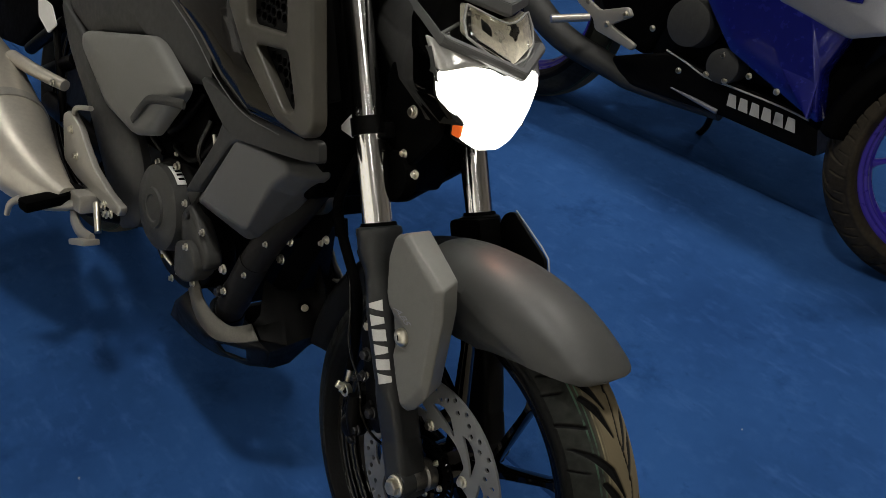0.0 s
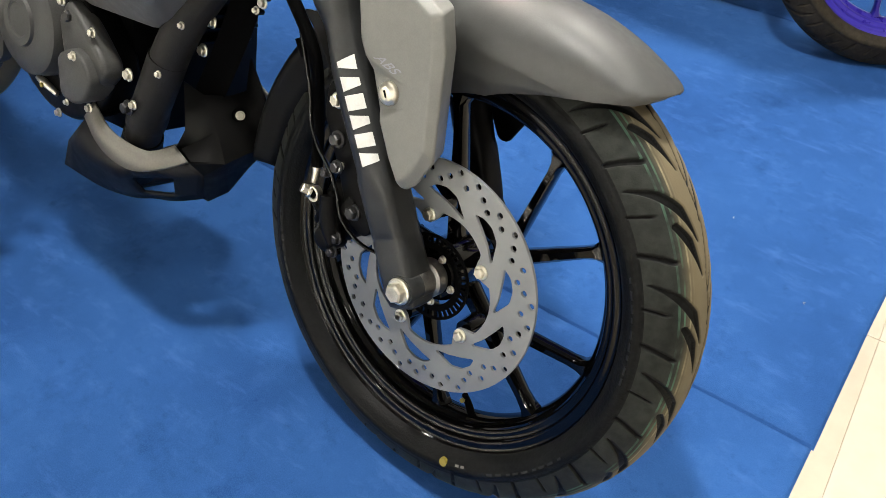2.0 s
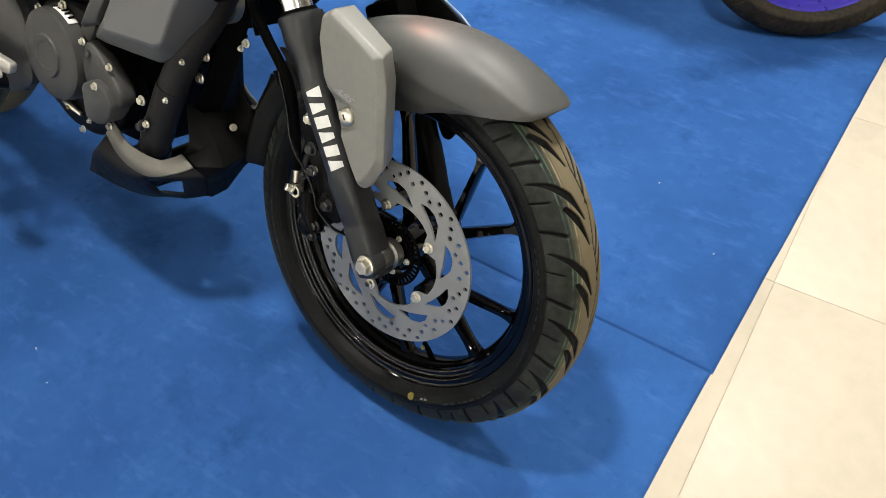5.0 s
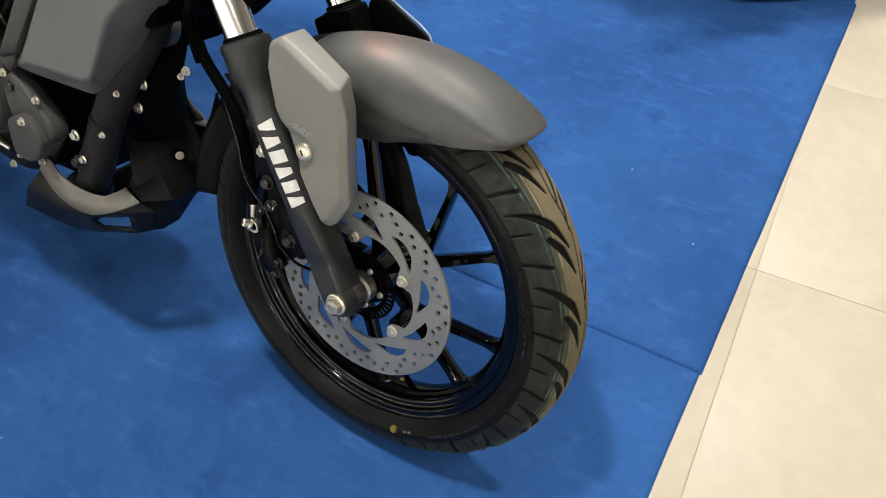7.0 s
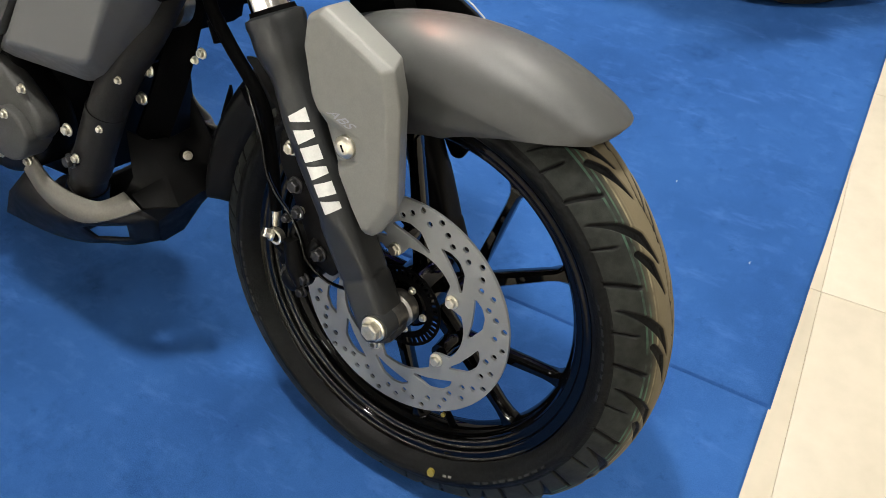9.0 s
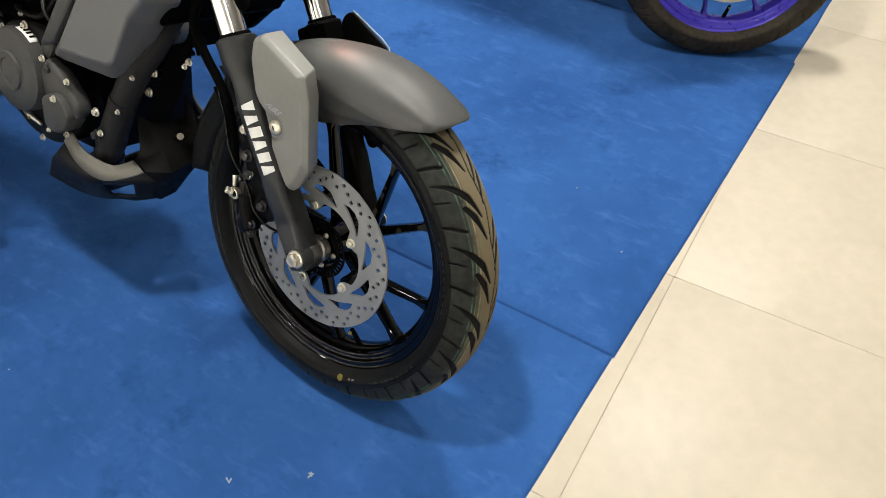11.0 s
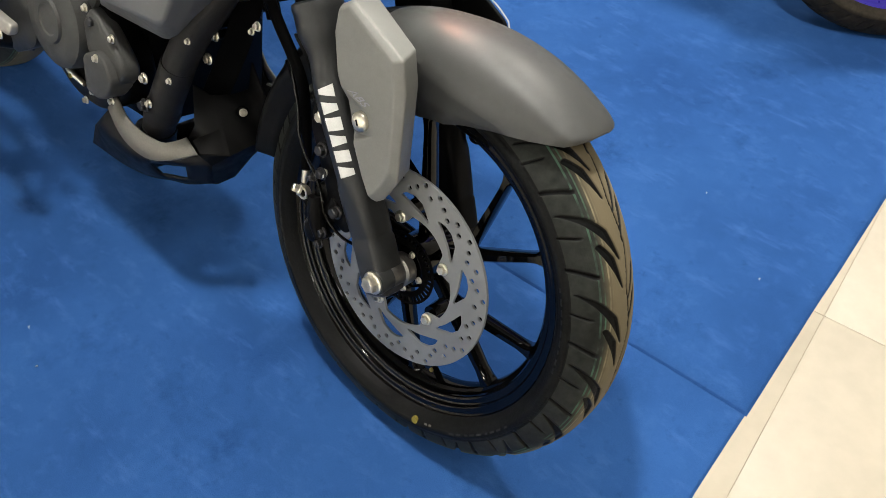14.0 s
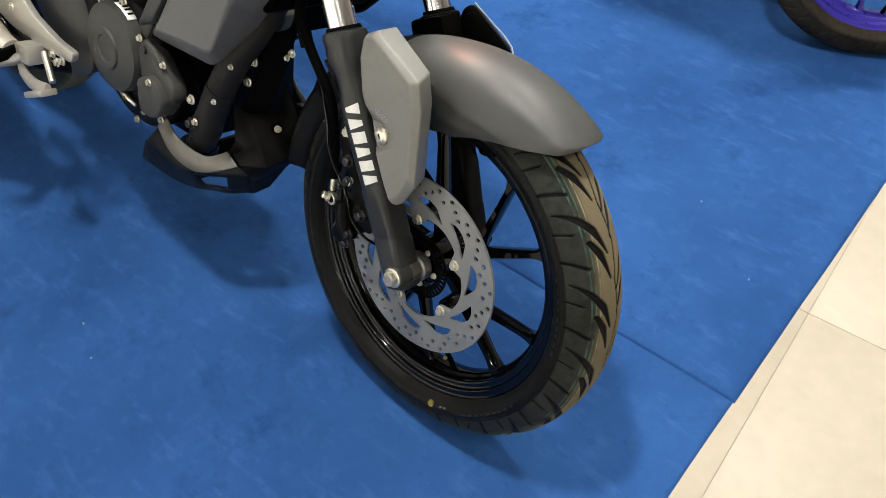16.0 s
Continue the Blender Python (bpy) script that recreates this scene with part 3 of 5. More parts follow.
def front_wheel(bike, m, rim_mat, disc_mat, phase=0.0):
    """Tyre, rim with five forked spokes, hub, disc with bolts and tone ring. m carries the wheel's axle to its place."""
    seat = m @ pose(-0.002, 0.0033, 0.003)
    turn = seat @ Matrix.Rotation(radians(phase), 4, "Y")
    tyre = piece("tyre", TYRE, bike, seat)
    tagged(tyre, "black grooved road tyre with dusty tread")
    rim = piece("rim", rim_mesh(rim_mat), bike, turn)
    me = spoke_mesh(rim_mat)
    for k in range(5):
        piece("spoke", me, rim, pose(0, 0, 0, 0, 72 * k, 0))
    bm = lathe([(-0.046, 0.018), (-0.046, 0.031), (-0.040, 0.036), (0.030, 0.034), (0.036, 0.030), (0.036, 0.016)], seg=40)
    for k in range(5):
        x, z = polar(0.0746, 57 + 72 * k)
        lathe([(-0.045, 0.011), (-0.020, 0.013), (-0.012, 0.010)], (x, 0, z), seg=14, bm=bm)
        bar(polar(0.028, 57 + 72 * k), polar(0.072, 57 + 72 * k), 0.016, 0.024, 0.012, 0.020, bm)
    part("hub", bm, rim_mat, rim)
    bm = tube([(0.0800, -0.004, -0.1850), (0.0755, -0.016, -0.160), (0.0720, -0.024, -0.145)], [0.0055, 0.0048, 0.004], 10, 4)
    valve = part("valve", bm, BLACK_MATT, rim, "black rubber valve with a yellow mark")
    part("valve_mark", lathe([(-0.003, 0.0001), (-0.003, 0.003), (0.0, 0.003)], (0.0730, -0.0275, -0.150), seg=12), YELLOW, valve)
    disc = piece("brake_disc", DISC_ME, bike, m @ pose(0, -0.0485, 0))
    if disc_mat is not DISC:
        disc.data = DISC_ME.copy()
        disc.data.materials[0] = disc_mat
    tagged(disc, "ground steel brake disc with drilled holes")
    for k in range(5):
        x, z = polar(0.0746, 57 + 72 * k)
        piece("bolt", BOLT_L, disc, pose(x, -0.0021, z))
    ring = piece("tone_ring", TONE_ME, bike, m @ pose(0, -0.0475, 0))
    for k in range(5):
        x, z = polar(0.030, 20 + 72 * k)
        piece("bolt", BOLT_S, ring, pose(x, -0.001, z))
    return tyre


# ---- the grey motorcycle ----
LEAN_1 = pose(0, -0.0156, 0.0025, -18.16, 0, 0)
bike = new("motorcycle", None)
bike.matrix_basis = LEAN_1
tagged(bike, "matt grey and black naked motorcycle leaning on the blue carpet", "motorcycle")
front_wheel(bike, Matrix.Translation(AXLE), BLACK_GLOSS, DISC)


def fork_x(z):
    return -0.152 - 0.54 * (z - 0.56) - 0.06 * max(0.0, z - 0.60)


def fork_y(z):
    """How far a lower leg stands from the wheel's middle: it draws in towards its foot."""
    return 0.095 - 0.015 * max(0.0, min(1.0, (0.50 - z) / 0.19))


def fork_leg(side, mat_low):
    """One leg: chrome tube, collar, painted lower tube with its foot round the axle."""
    y = 0.095 * side
    up = Vector((-0.475, 0, 0.880))
    at = lambda z: Vector((fork_x(z), y, z))
    tubes = part("fork_tube", tube([at(0.58), at(0.95)], 0.0205, 32, 2), CHROME, bike, "polished chrome fork tube")
    bm = tube([at(0.703), at(0.723)], 0.0238, 28, 2)
    box(0.016, 0.018, 0.020, tuple(at(0.712) + Vector((0.020, -0.014 * side, 0.004))), (0, -26.7, 0), 0.003, bm)
    part("clamp_band", bm, BLACK_SATIN, tubes)
    bm = bmesh.new()
    rows = [(0.600, 0.0245), (0.598, 0.0300), (0.592, 0.0312), (0.588, 0.0300), (0.572, 0.0300), (0.566, 0.0292), (0.556, 0.0262), (0.548, 0.0236), (0.538, 0.0228), (0.524, 0.0238), (0.505, 0.0252), (0.47, 0.0256), (0.435, 0.0254), (0.412, 0.0252), (0.40, 0.0240), (0.385, 0.0226), (0.366, 0.0216), (0.345, 0.0212), (0.3425, 0.0205), (0.338, 0.0218), (0.300, 0.0220), (0.281, 0.0214), (0.274, 0.0195), (0.271, 0.0150)]
    rings = []
    for z, r in rows:
        c = Vector((fork_x(z), fork_y(z) * side, z))
        side_v, fw = Vector((0, 1, 0)), up.cross(Vector((0, 1, 0)))
        square = 2.0 + 4.5 * max(0.0, min(1.0, (0.412 - z) / 0.045))
        ring = []
        for k in range(48):
            p, q = math.cos(2 * math.pi * k / 48), math.sin(2 * math.pi * k / 48)
            g = r / (abs(p) ** square + abs(q) ** square) ** (1 / square)
            ring.append(bm.verts.new(c + g * (p * side_v + q * fw)))
        rings.append(ring)
    for a, b in zip(rings, rings[1:]):
        for k in range(48):
            bm.faces.new((a[k], a[(k + 1) % 48], b[(k + 1) % 48], b[k]))
    bm.faces.new(rings[0]), bm.faces.new(rings[-1])
    leg = part("fork_lower", bm, mat_low, bike, "dark grey painted lower fork leg")
    part("axle_foot", lathe([(0.058 * side, 0.012), (0.058 * side, 0.0180), (0.100 * side, 0.0185), (0.1035 * side, 0.0170), (0.1035 * side, 0.0100)], AXLE, seg=36), mat_low, leg)
    part("dust_seal", tube([at(0.594), at(0.604)], [0.0262, 0.0235], 28, 2), BLACK_MATT, leg)
    return leg


# The left leg takes near-black instead of its grey: shade put into the colour.
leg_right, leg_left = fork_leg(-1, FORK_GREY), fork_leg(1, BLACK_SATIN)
axle = part("axle", lathe([(-0.102, 0.008), (-0.102, 0.0085), (0.102, 0.0085), (0.102, 0.008)], AXLE, seg=20), ZINC, bike, "zinc plated wheel axle")
piece("axle_nut", bolt_mesh("axle_nut", 0.0115, 0.013, ZINC), axle, pose(0, -0.1035, 0.296))
piece("axle_nut", bolt_mesh("axle_nut", 0.0115, 0.013, ZINC), axle, pose(0, 0.1035, 0.296, 0, 0, 180))
part("spacer", lathe([(-0.082, 0.012), (-0.082, 0.0185), (-0.062, 0.0185), (-0.060, 0.0225), (-0.046, 0.0225), (-0.046, 0.012)], AXLE, seg=28), STEEL, axle, "dark steel spacer")


def fork_guard(side, shift=0.0):
    """The faceted grey cover on the outer side of a fork leg."""
    rim = [(-0.115, 0.620), (-0.098, 0.632), (-0.013, 0.598), (0.000, 0.562), (0.013, 0.457), (-0.002, 0.426), (-0.013, 0.4155), (-0.022, 0.4155), (-0.040, 0.4367), (-0.0623, 0.4735), (-0.066, 0.483), (-0.0835, 0.519), (-0.0935, 0.530), (-0.103, 0.542), (-0.117, 0.590)]
    face = [(-0.111, 0.616), (-0.098, 0.625), (-0.0225, 0.5925), (-0.0115, 0.560), (0.0025, 0.470), (-0.007, 0.444), (-0.0150, 0.428), (-0.0225, 0.4225), (-0.038, 0.443), (-0.0590, 0.4768), (-0.0615, 0.484), (-0.0795, 0.521), (-0.0905, 0.5325), (-0.099, 0.545), (-0.112, 0.590)]
    bm = bmesh.new()
    rows = []
    for pts, y, d in ((rim, -0.076, -0.016), (rim, -0.113, 0.0), (face, -0.1205, 0.0)):
        rows.append([bm.verts.new((x + shift + (d if x > -0.05 else 0), y, z)) for x, z in pts])
    rows[2][10].co.y = rows[2][11].co.y = -0.1155
    for a, b in zip(rows, rows[1:]):
        for k in range(len(a)):
            j = (k + 1) % len(a)
            bm.faces.new((a[k], a[j], b[j], b[k]))
    bm.faces.new(rows[0])
    top = rows[2]
    hinge_up, hinge_low = bm.verts.new((-0.0458 + shift, -0.1205, 0.5216)), bm.verts.new((-0.0392 + shift, -0.1205, 0.4938))
    bm.faces.new(top[:10] + [hinge_low, hinge_up] + top[12:])
    for f in ((top[9], top[10], hinge_low), (top[10], top[11], hinge_up, hinge_low), (top[11], top[12], hinge_up)):
        bm.faces.new(f)
    bmesh.ops.recalc_face_normals(bm, faces=bm.faces)
    bmesh.ops.bevel(bm, geom=[e for e in bm.edges if e.calc_face_angle(0) > 0.30], offset=0.0032, segments=4, affect="EDGES", profile=0.5, clamp_overlap=True)
    for v in bm.verts:
        v.co.y *= -side
    cover = part("fork_guard", bm, GREY, bike, "matt grey faceted fork cover with a recess round its screw", 50)
    cover.modifiers.new("even_shading", "WEIGHTED_NORMAL").weight = 80
    return cover


guard = fork_guard(-1)
left_rim = [(-0.142, 0.618), (-0.126, 0.630), (-0.045, 0.594), (-0.030, 0.560), (-0.018, 0.456), (-0.038, 0.417), (-0.052, 0.416), (-0.092, 0.472), (-0.133, 0.540), (-0.146, 0.590)]
# Far cover: black in place of grey, so its shade is painted in.
part("fork_guard", plate("fork_guard", [rounded(left_rim, 0.010)], 0.006, BLACK_SATIN, 0.002, pose(0, 0.112, 0)), BLACK_SATIN, bike, "inner side of the far fork cover, its shade painted black")
# Pale strip along the far cover: the light on its grey edge, painted.
part("cover_edge_glint", tube([(-0.128, 0.1165, 0.6295), (-0.085, 0.1165, 0.6125), (-0.046, 0.1165, 0.5945), (-0.032, 0.1165, 0.562)], 0.0011, 8, 2), PALE, bike, "pale strip painted as the glint on the far fork cover's edge")
part("fender_stay", box(0.066, 0.045, 0.052, (-0.158, 0.082, 0.575), (0, -28, 0), 0.008), BLACK_MATT, bike, "black fender stay on the left fork leg")
screw = part("screw", lathe([(-0.1165, 0.0118), (-0.1222, 0.0118), (-0.1232, 0.0112), (-0.1240, 0.0095), (-0.1252, 0.0080), (-0.1258, 0.0060), (-0.1260, 0.0001)], (-0.0527, 0, 0.5065), seg=32), ZINC, guard, "round zinc plated screw head")
# Black bar on the head paints the dark of the slot; none is cut.
part("screw_slot_shade", box(0.0075, 0.0012, 0.0018, (-0.0527, -0.1259, 0.5065), (0, 60, 0)), BLACK_SATIN, screw)


def mark_block(x, z, u, v, w, h, lean, y, thick, mat, parent, name="brand_mark"):
    """A plain slanted block of a brand mark, flat at y: (x, z) its corner, u and v the ways along its width and height."""
    bm = bmesh.new()
    U, V = Vector((u[0], 0, u[1])), Vector((v[0], 0, v[1]))
    o = Vector((x, y, z))
    vs = [bm.verts.new(o + U * (w * a + lean * b) + V * h * b) for a, b in ((0, 0), (1, 0), (0.86, 1), (0.14, 1))]
    f = bm.faces.new(vs)
    for g in bmesh.ops.extrude_face_region(bm, geom=[f])["geom"]:
        if isinstance(g, bmesh.types.BMVert):
            g.co.y -= thick
    return part(name, bm, mat, parent)


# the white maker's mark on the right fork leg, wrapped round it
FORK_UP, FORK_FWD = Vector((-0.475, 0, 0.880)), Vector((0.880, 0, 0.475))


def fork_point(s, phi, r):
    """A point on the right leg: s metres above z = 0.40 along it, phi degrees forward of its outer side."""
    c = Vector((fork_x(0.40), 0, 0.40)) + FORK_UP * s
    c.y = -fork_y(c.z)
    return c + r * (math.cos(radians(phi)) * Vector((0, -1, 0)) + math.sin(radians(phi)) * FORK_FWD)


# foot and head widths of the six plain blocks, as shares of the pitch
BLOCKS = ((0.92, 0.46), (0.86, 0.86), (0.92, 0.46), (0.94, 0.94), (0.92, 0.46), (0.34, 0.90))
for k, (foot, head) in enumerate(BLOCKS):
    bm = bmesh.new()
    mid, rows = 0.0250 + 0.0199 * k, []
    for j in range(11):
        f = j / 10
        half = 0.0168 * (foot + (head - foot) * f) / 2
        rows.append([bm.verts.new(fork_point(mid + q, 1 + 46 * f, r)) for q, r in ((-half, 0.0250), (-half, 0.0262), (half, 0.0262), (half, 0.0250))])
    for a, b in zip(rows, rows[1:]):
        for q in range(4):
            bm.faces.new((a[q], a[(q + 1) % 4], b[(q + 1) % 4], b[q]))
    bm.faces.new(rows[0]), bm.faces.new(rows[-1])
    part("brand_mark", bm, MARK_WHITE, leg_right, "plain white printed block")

text = bpy.data.curves.new("abs_marking", "FONT")
text.body, text.size, text.extrude, text.shear = "ABS", 0.0120, 0.0003, 0.75
mark = new("abs_marking", text)
mark.parent = guard
tilt = Vector((0.968, 0, -0.249))
mark.matrix_basis = Matrix(((tilt.x * 1.45, -tilt.z, 0, -0.0795), (0, 0, -1, -0.1207), (tilt.z * 1.45, tilt.x, 0, 0.5335), (0, 0, 0, 1)))
text.materials.append(SILVER_PAINT)


# ---- fender ----
def fender_mesh(first=-84.0, last=32.5):
    """A shell over the wheel: deep beside the fork, drawn out to a beak ahead, narrow behind."""
    bm = bmesh.new()
    n, half = 72, 14
    keys = (
        (-90, 0.327, 0.056, 0.040), (-84, 0.329, 0.060, 0.050), (-70, 0.331, 0.062, 0.058), (-52, 0.330, 0.064, 0.067), (-36, 0.328, 0.068, 0.090), (-22, 0.326, 0.072, 0.112),
        (-8, 0.327, 0.073, 0.115), (4, 0.3310, 0.071, 0.105), (14.5, 0.3340, 0.067, 0.080), (22, 0.3350, 0.061, 0.058), (26, 0.3352, 0.0565, 0.044), (29, 0.3350, 0.0520, 0.030), (31, 0.3345, 0.0450, 0.020), (32, 0.3340, 0.034, 0.011), (32.5, 0.3335, 0.016, 0.004))
    rows = []
    for i in range(n + 1):
        d = first + (last - first) * (1 - (1 - i / n) ** 1.25)
        for a, b in zip(keys, keys[1:]):
            if a[0] <= d <= b[0]:
                t = (d - a[0]) / (b[0] - a[0])
                t2 = t
                R, w, deep = (a[k] + (b[k] - a[k]) * t2 for k in (1, 2, 3))
        row = []
        fold = 0.66 + 0.34 * max(0.0, min(1.0, (d + 8) / 30)) ** 0.85
        for j in range(-half, half + 1):
            f = abs(j) / half
            f = f / 0.714286 * fold if abs(j) <= 10 else fold + (abs(j) - 10) / 4 * (1 - fold)
            ph = f * math.pi / 2
            y = w * math.copysign(math.sin(ph) ** 0.80, j) if j else 0.0
            r = R - deep * (1 - math.cos(ph) ** 0.66)
            if abs(j) > 10:
                y *= 1 - 0.34 * (abs(j) - 10) / 4 * (1 - fold) / 0.34
            p = polar(r, d)
            row.append(bm.verts.new((p[0], y * 1.03 + 0.004, 0.296 + p[1])))
        rows.append(row)
    for a, b in zip(rows, rows[1:]):
        for k in range(len(a) - 1):
            bm.faces.new((a[k], a[k + 1], b[k + 1], b[k]))
    return bm


fender = part("fender", fender_mesh(-22.0), FENDER_PAINT, bike, "matt charcoal front fender with a pointed beak", 34)
solid = fender.modifiers.new("thickness", "SOLIDIFY")
solid.thickness, solid.offset = 0.003, -1

# Rear of the fender's crest in near-black: its shade put into the colour.
bridge = part("fender_crest_shade", fender_mesh(-32.5, -22.1), BELLY, fender, "rear of the fender's crest, its shade painted in near-black", 60)
solid = bridge.modifiers.new("thickness", "SOLIDIFY")
solid.thickness, solid.offset = 0.003, -1

rear_guard = part("rear_mudguard", fender_mesh(-88.0, -31.0), BELLY, fender, "black plastic rear mudguard", 60)
solid = rear_guard.modifiers.new("thickness", "SOLIDIFY")
solid.thickness, solid.offset = 0.003, -1

# ---- marks on the front tyre's wall ----
wall_tyre = [o for o in bike.children if o.name.startswith("tyre")][0]


def on_wall(r, deg, off=0.0):
    """A place on the right wall of the front tyre, from its axle."""
    f = (0.2595 - r) / (0.2595 - 0.230)
    y = 0.0522 - 0.016 * max(0.0, f - 0.42) ** 1.2 * 1.6
    return Vector((r * math.sin(radians(deg)), -(y + off), r * math.cos(radians(deg))))


def wall_patch(r0, r1, a0, a1, name, mat, high=0.0006):
    bm = bmesh.new()
    rows = []
    for k in range(5):
        a = a0 + (a1 - a0) * k / 4
        rows.append([bm.verts.new(on_wall(r0, a, -0.001)), bm.verts.new(on_wall(r0, a, high)), bm.verts.new(on_wall(r1, a, high)), bm.verts.new(on_wall(r1, a, -0.001))])
    for a, b in zip(rows, rows[1:]):
        for k in range(4):
            bm.faces.new((a[k], a[(k + 1) % 4], b[(k + 1) % 4], b[k]))
    bm.faces.new(rows[0]), bm.faces.new(rows[-1])
    return part(name, bm, mat, wall_tyre)


dot = bmesh.new()
ring = [dot.verts.new(on_wall(0.2435, 160, 0.0034) + Vector((0.0065 * math.sin(k * 0.4488) * 0.8, 0, 0.0065 * math.cos(k * 0.4488)))) for k in range(14)]
dot.faces.new(ring)
for g in bmesh.ops.extrude_face_region(dot, geom=list(dot.faces))["geom"]:
    if isinstance(g, bmesh.types.BMVert):
        g.co.y += 0.004
part("paint_dot", dot, YELLOW, wall_tyre, "yellow painted dot")
for k in range(2):
    wall_patch(0.2405, 0.2452, 154.6 - 1.9 * k, 155.8 - 1.9 * k, "white_stamp", LIP_GREY, 0.0012)
for start in (62, 118, 236, 300):
    for k in range(9):
        wall_patch(0.2395, 0.2495, start + 3.1 * k, start + 3.1 * k + (2.1 if k % 3 else 1.3), "wall_mark", WALL_MARK, 0.0016)

# ---- brake caliper, bracket, hose and sensor wire ----
caliper = part("brake_caliper", puff([(-0.1440, 0.3600), (-0.1140, 0.3780), (-0.1010, 0.3640), (-0.0890, 0.3250), (-0.1000, 0.2980), (-0.1260, 0.2970), (-0.1450, 0.3080), (-0.1465, 0.3330)], -0.078, 0.008, 0.045, 0.012, edge=0.006), BLACK_SATIN, bike, "black ribbed brake caliper over the disc")
part("bridge_rib", box(0.010, 0.030, 0.052, (-0.134, -0.082, 0.333), (0, 24, 0), 0.004), BLACK_SATIN, caliper)
part("bridge_rib", box(0.012, 0.026, 0.060, (-0.108, -0.084, 0.335), (0, 24, 0), 0.004), BLACK_SATIN, caliper)
part("piston_housing", lathe([(-0.026, 0.0001), (-0.026, 0.010), (-0.022, 0.016), (0.0, 0.018)], (-0.122, -0.080, 0.300), seg=28), BLACK_SATIN, caliper)
part("slide_boot", tube([(-0.128, -0.098, 0.352), (-0.118, -0.100, 0.322), (-0.106, -0.100, 0.300)], [0.010, 0.0115, 0.009], 16, 5), BLACK_SATIN, caliper)
for x, z, r in ((-0.120, 0.392, 0.0062), (-0.134, 0.379, 0.0045), (-0.106, 0.290, 0.0055), (-0.104, 0.309, 0.006)):
    piece("pin", bolt_mesh("pin", r, 0.008, DARK_BOLT), caliper, pose(x, -0.100, z))
for k in range(6):
    part("boot_ring", lathe([(-0.0022, 0.004), (0.0, 0.0062), (0.0022, 0.004)], (-0.1345 + 0.0028 * k, -0.1000, 0.304 + 0.0077 * k), "x", 14, True), FORK_GREY, caliper)
bracket_loop = [(-0.158, 0.478), (-0.128, 0.490), (-0.110, 0.455), (-0.092, 0.395), (-0.060, 0.345), (-0.070, 0.322), (-0.098, 0.330), (-0.120, 0.375), (-0.140, 0.410), (-0.158, 0.440)]
bracket = part("caliper_bracket", plate("caliper_bracket", [rounded(bracket_loop, 0.010)], 0.010, BLACK_SATIN, 0.002, pose(0, -0.088, 0)), BLACK_SATIN, bike)
for x, z, me in ((-0.140, 0.462, bolt_mesh("bolt", 0.0068, 0.009, ZINC)), (-0.131, 0.4195, BOLT_D), (-0.091, 0.347, BOLT_D), (-0.121, 0.391, BOLT_S)):
    piece("bolt", me, bracket, pose(x, -0.093, z))
hose = part("brake_hose", tube([(-0.345, -0.050, 0.84), (-0.300, -0.062, 0.76), (-0.248, -0.090, 0.690), (-0.238, -0.112, 0.640), (-0.240, -0.116, 0.598), (-0.215, -0.115, 0.562), (-0.187, -0.112, 0.530), (-0.172, -0.105, 0.500), (-0.172, -0.092, 0.455), (-0.167, -0.088, 0.410), (-0.162, -0.088, 0.372)], 0.0072, 12, 6), BLACK_MATT, bike, "black rubber brake hose")
part("ferrule", tube([(-0.165, -0.088, 0.392), (-0.161, -0.088, 0.372), (-0.160, -0.090, 0.352)], [0.0066, 0.0060, 0.0040], 12, 3), ZINC, hose, "zinc plated hose end")
part("grommet", tube([(-0.247, -0.100, 0.572), (-0.239, -0.098, 0.550)], 0.0095, 14, 2), BLACK_MATT, hose)
part("grommet", tube([(-0.210, -0.089, 0.508), (-0.200, -0.087, 0.490)], 0.0090, 14, 2), BLACK_MATT, hose)
piece("banjo_bolt", bolt_mesh("banjo_bolt", 0.0062, 0.012, ZINC), hose, pose(-0.158, -0.096, 0.343, -20, 0, -40))
part("banjo_ring", lathe([(-0.004, 0.006), (-0.004, 0.0095), (0.004, 0.0095), (0.004, 0.006)], (-0.153, -0.094, 0.342), seg=20, closed=True), ZINC, hose, "zinc plated banjo ring")
part("pale_pin", lathe([(-0.104, 0.0001), (-0.104, 0.0042), (-0.098, 0.0046)], (-0.1179, 0, 0.3913), seg=14), WHITE, hose, "small white plastic pin")
part("banjo_arm", tube([(-0.163, -0.090, 0.340), (-0.145, -0.088, 0.325), (-0.130, -0.085, 0.310)], 0.0075, 10, 4), BLACK_SATIN, hose)
part("sensor_wire", tube([(-0.206, -0.100, 0.525), (-0.1756, -0.103, 0.4636), (-0.1668, -0.103, 0.4286), (-0.1526, -0.103, 0.4062), (-0.1347, -0.103, 0.3908), (-0.1232, -0.102, 0.3783), (-0.1131, -0.101, 0.3593), (-0.1035, -0.098, 0.3334), (-0.0775, -0.088, 0.3110), (-0.045, -0.066, 0.300)], 0.0022, 8, 8), BLACK_GLOSS, bike, "thin black sensor wire")
part("hose_bracket", plate("hose_bracket", [rounded([(-0.225, 0.535), (-0.150, 0.545), (-0.130, 0.520), (-0.140, 0.475), (-0.160, 0.470), (-0.195, 0.512)], 0.008)], 0.003, BLACK_SATIN, 0, pose(0, -0.078, 0)), BLACK_SATIN, bike)

# ---- headlamp and fork yoke ----
def face_x(y, z):
    """How far forward the lamp's face lies."""
    return -0.104 - 5.0 * y * y - 0.68 * max(0.0, z - 0.83) - 0.3 * max(0.0, 0.77 - z)


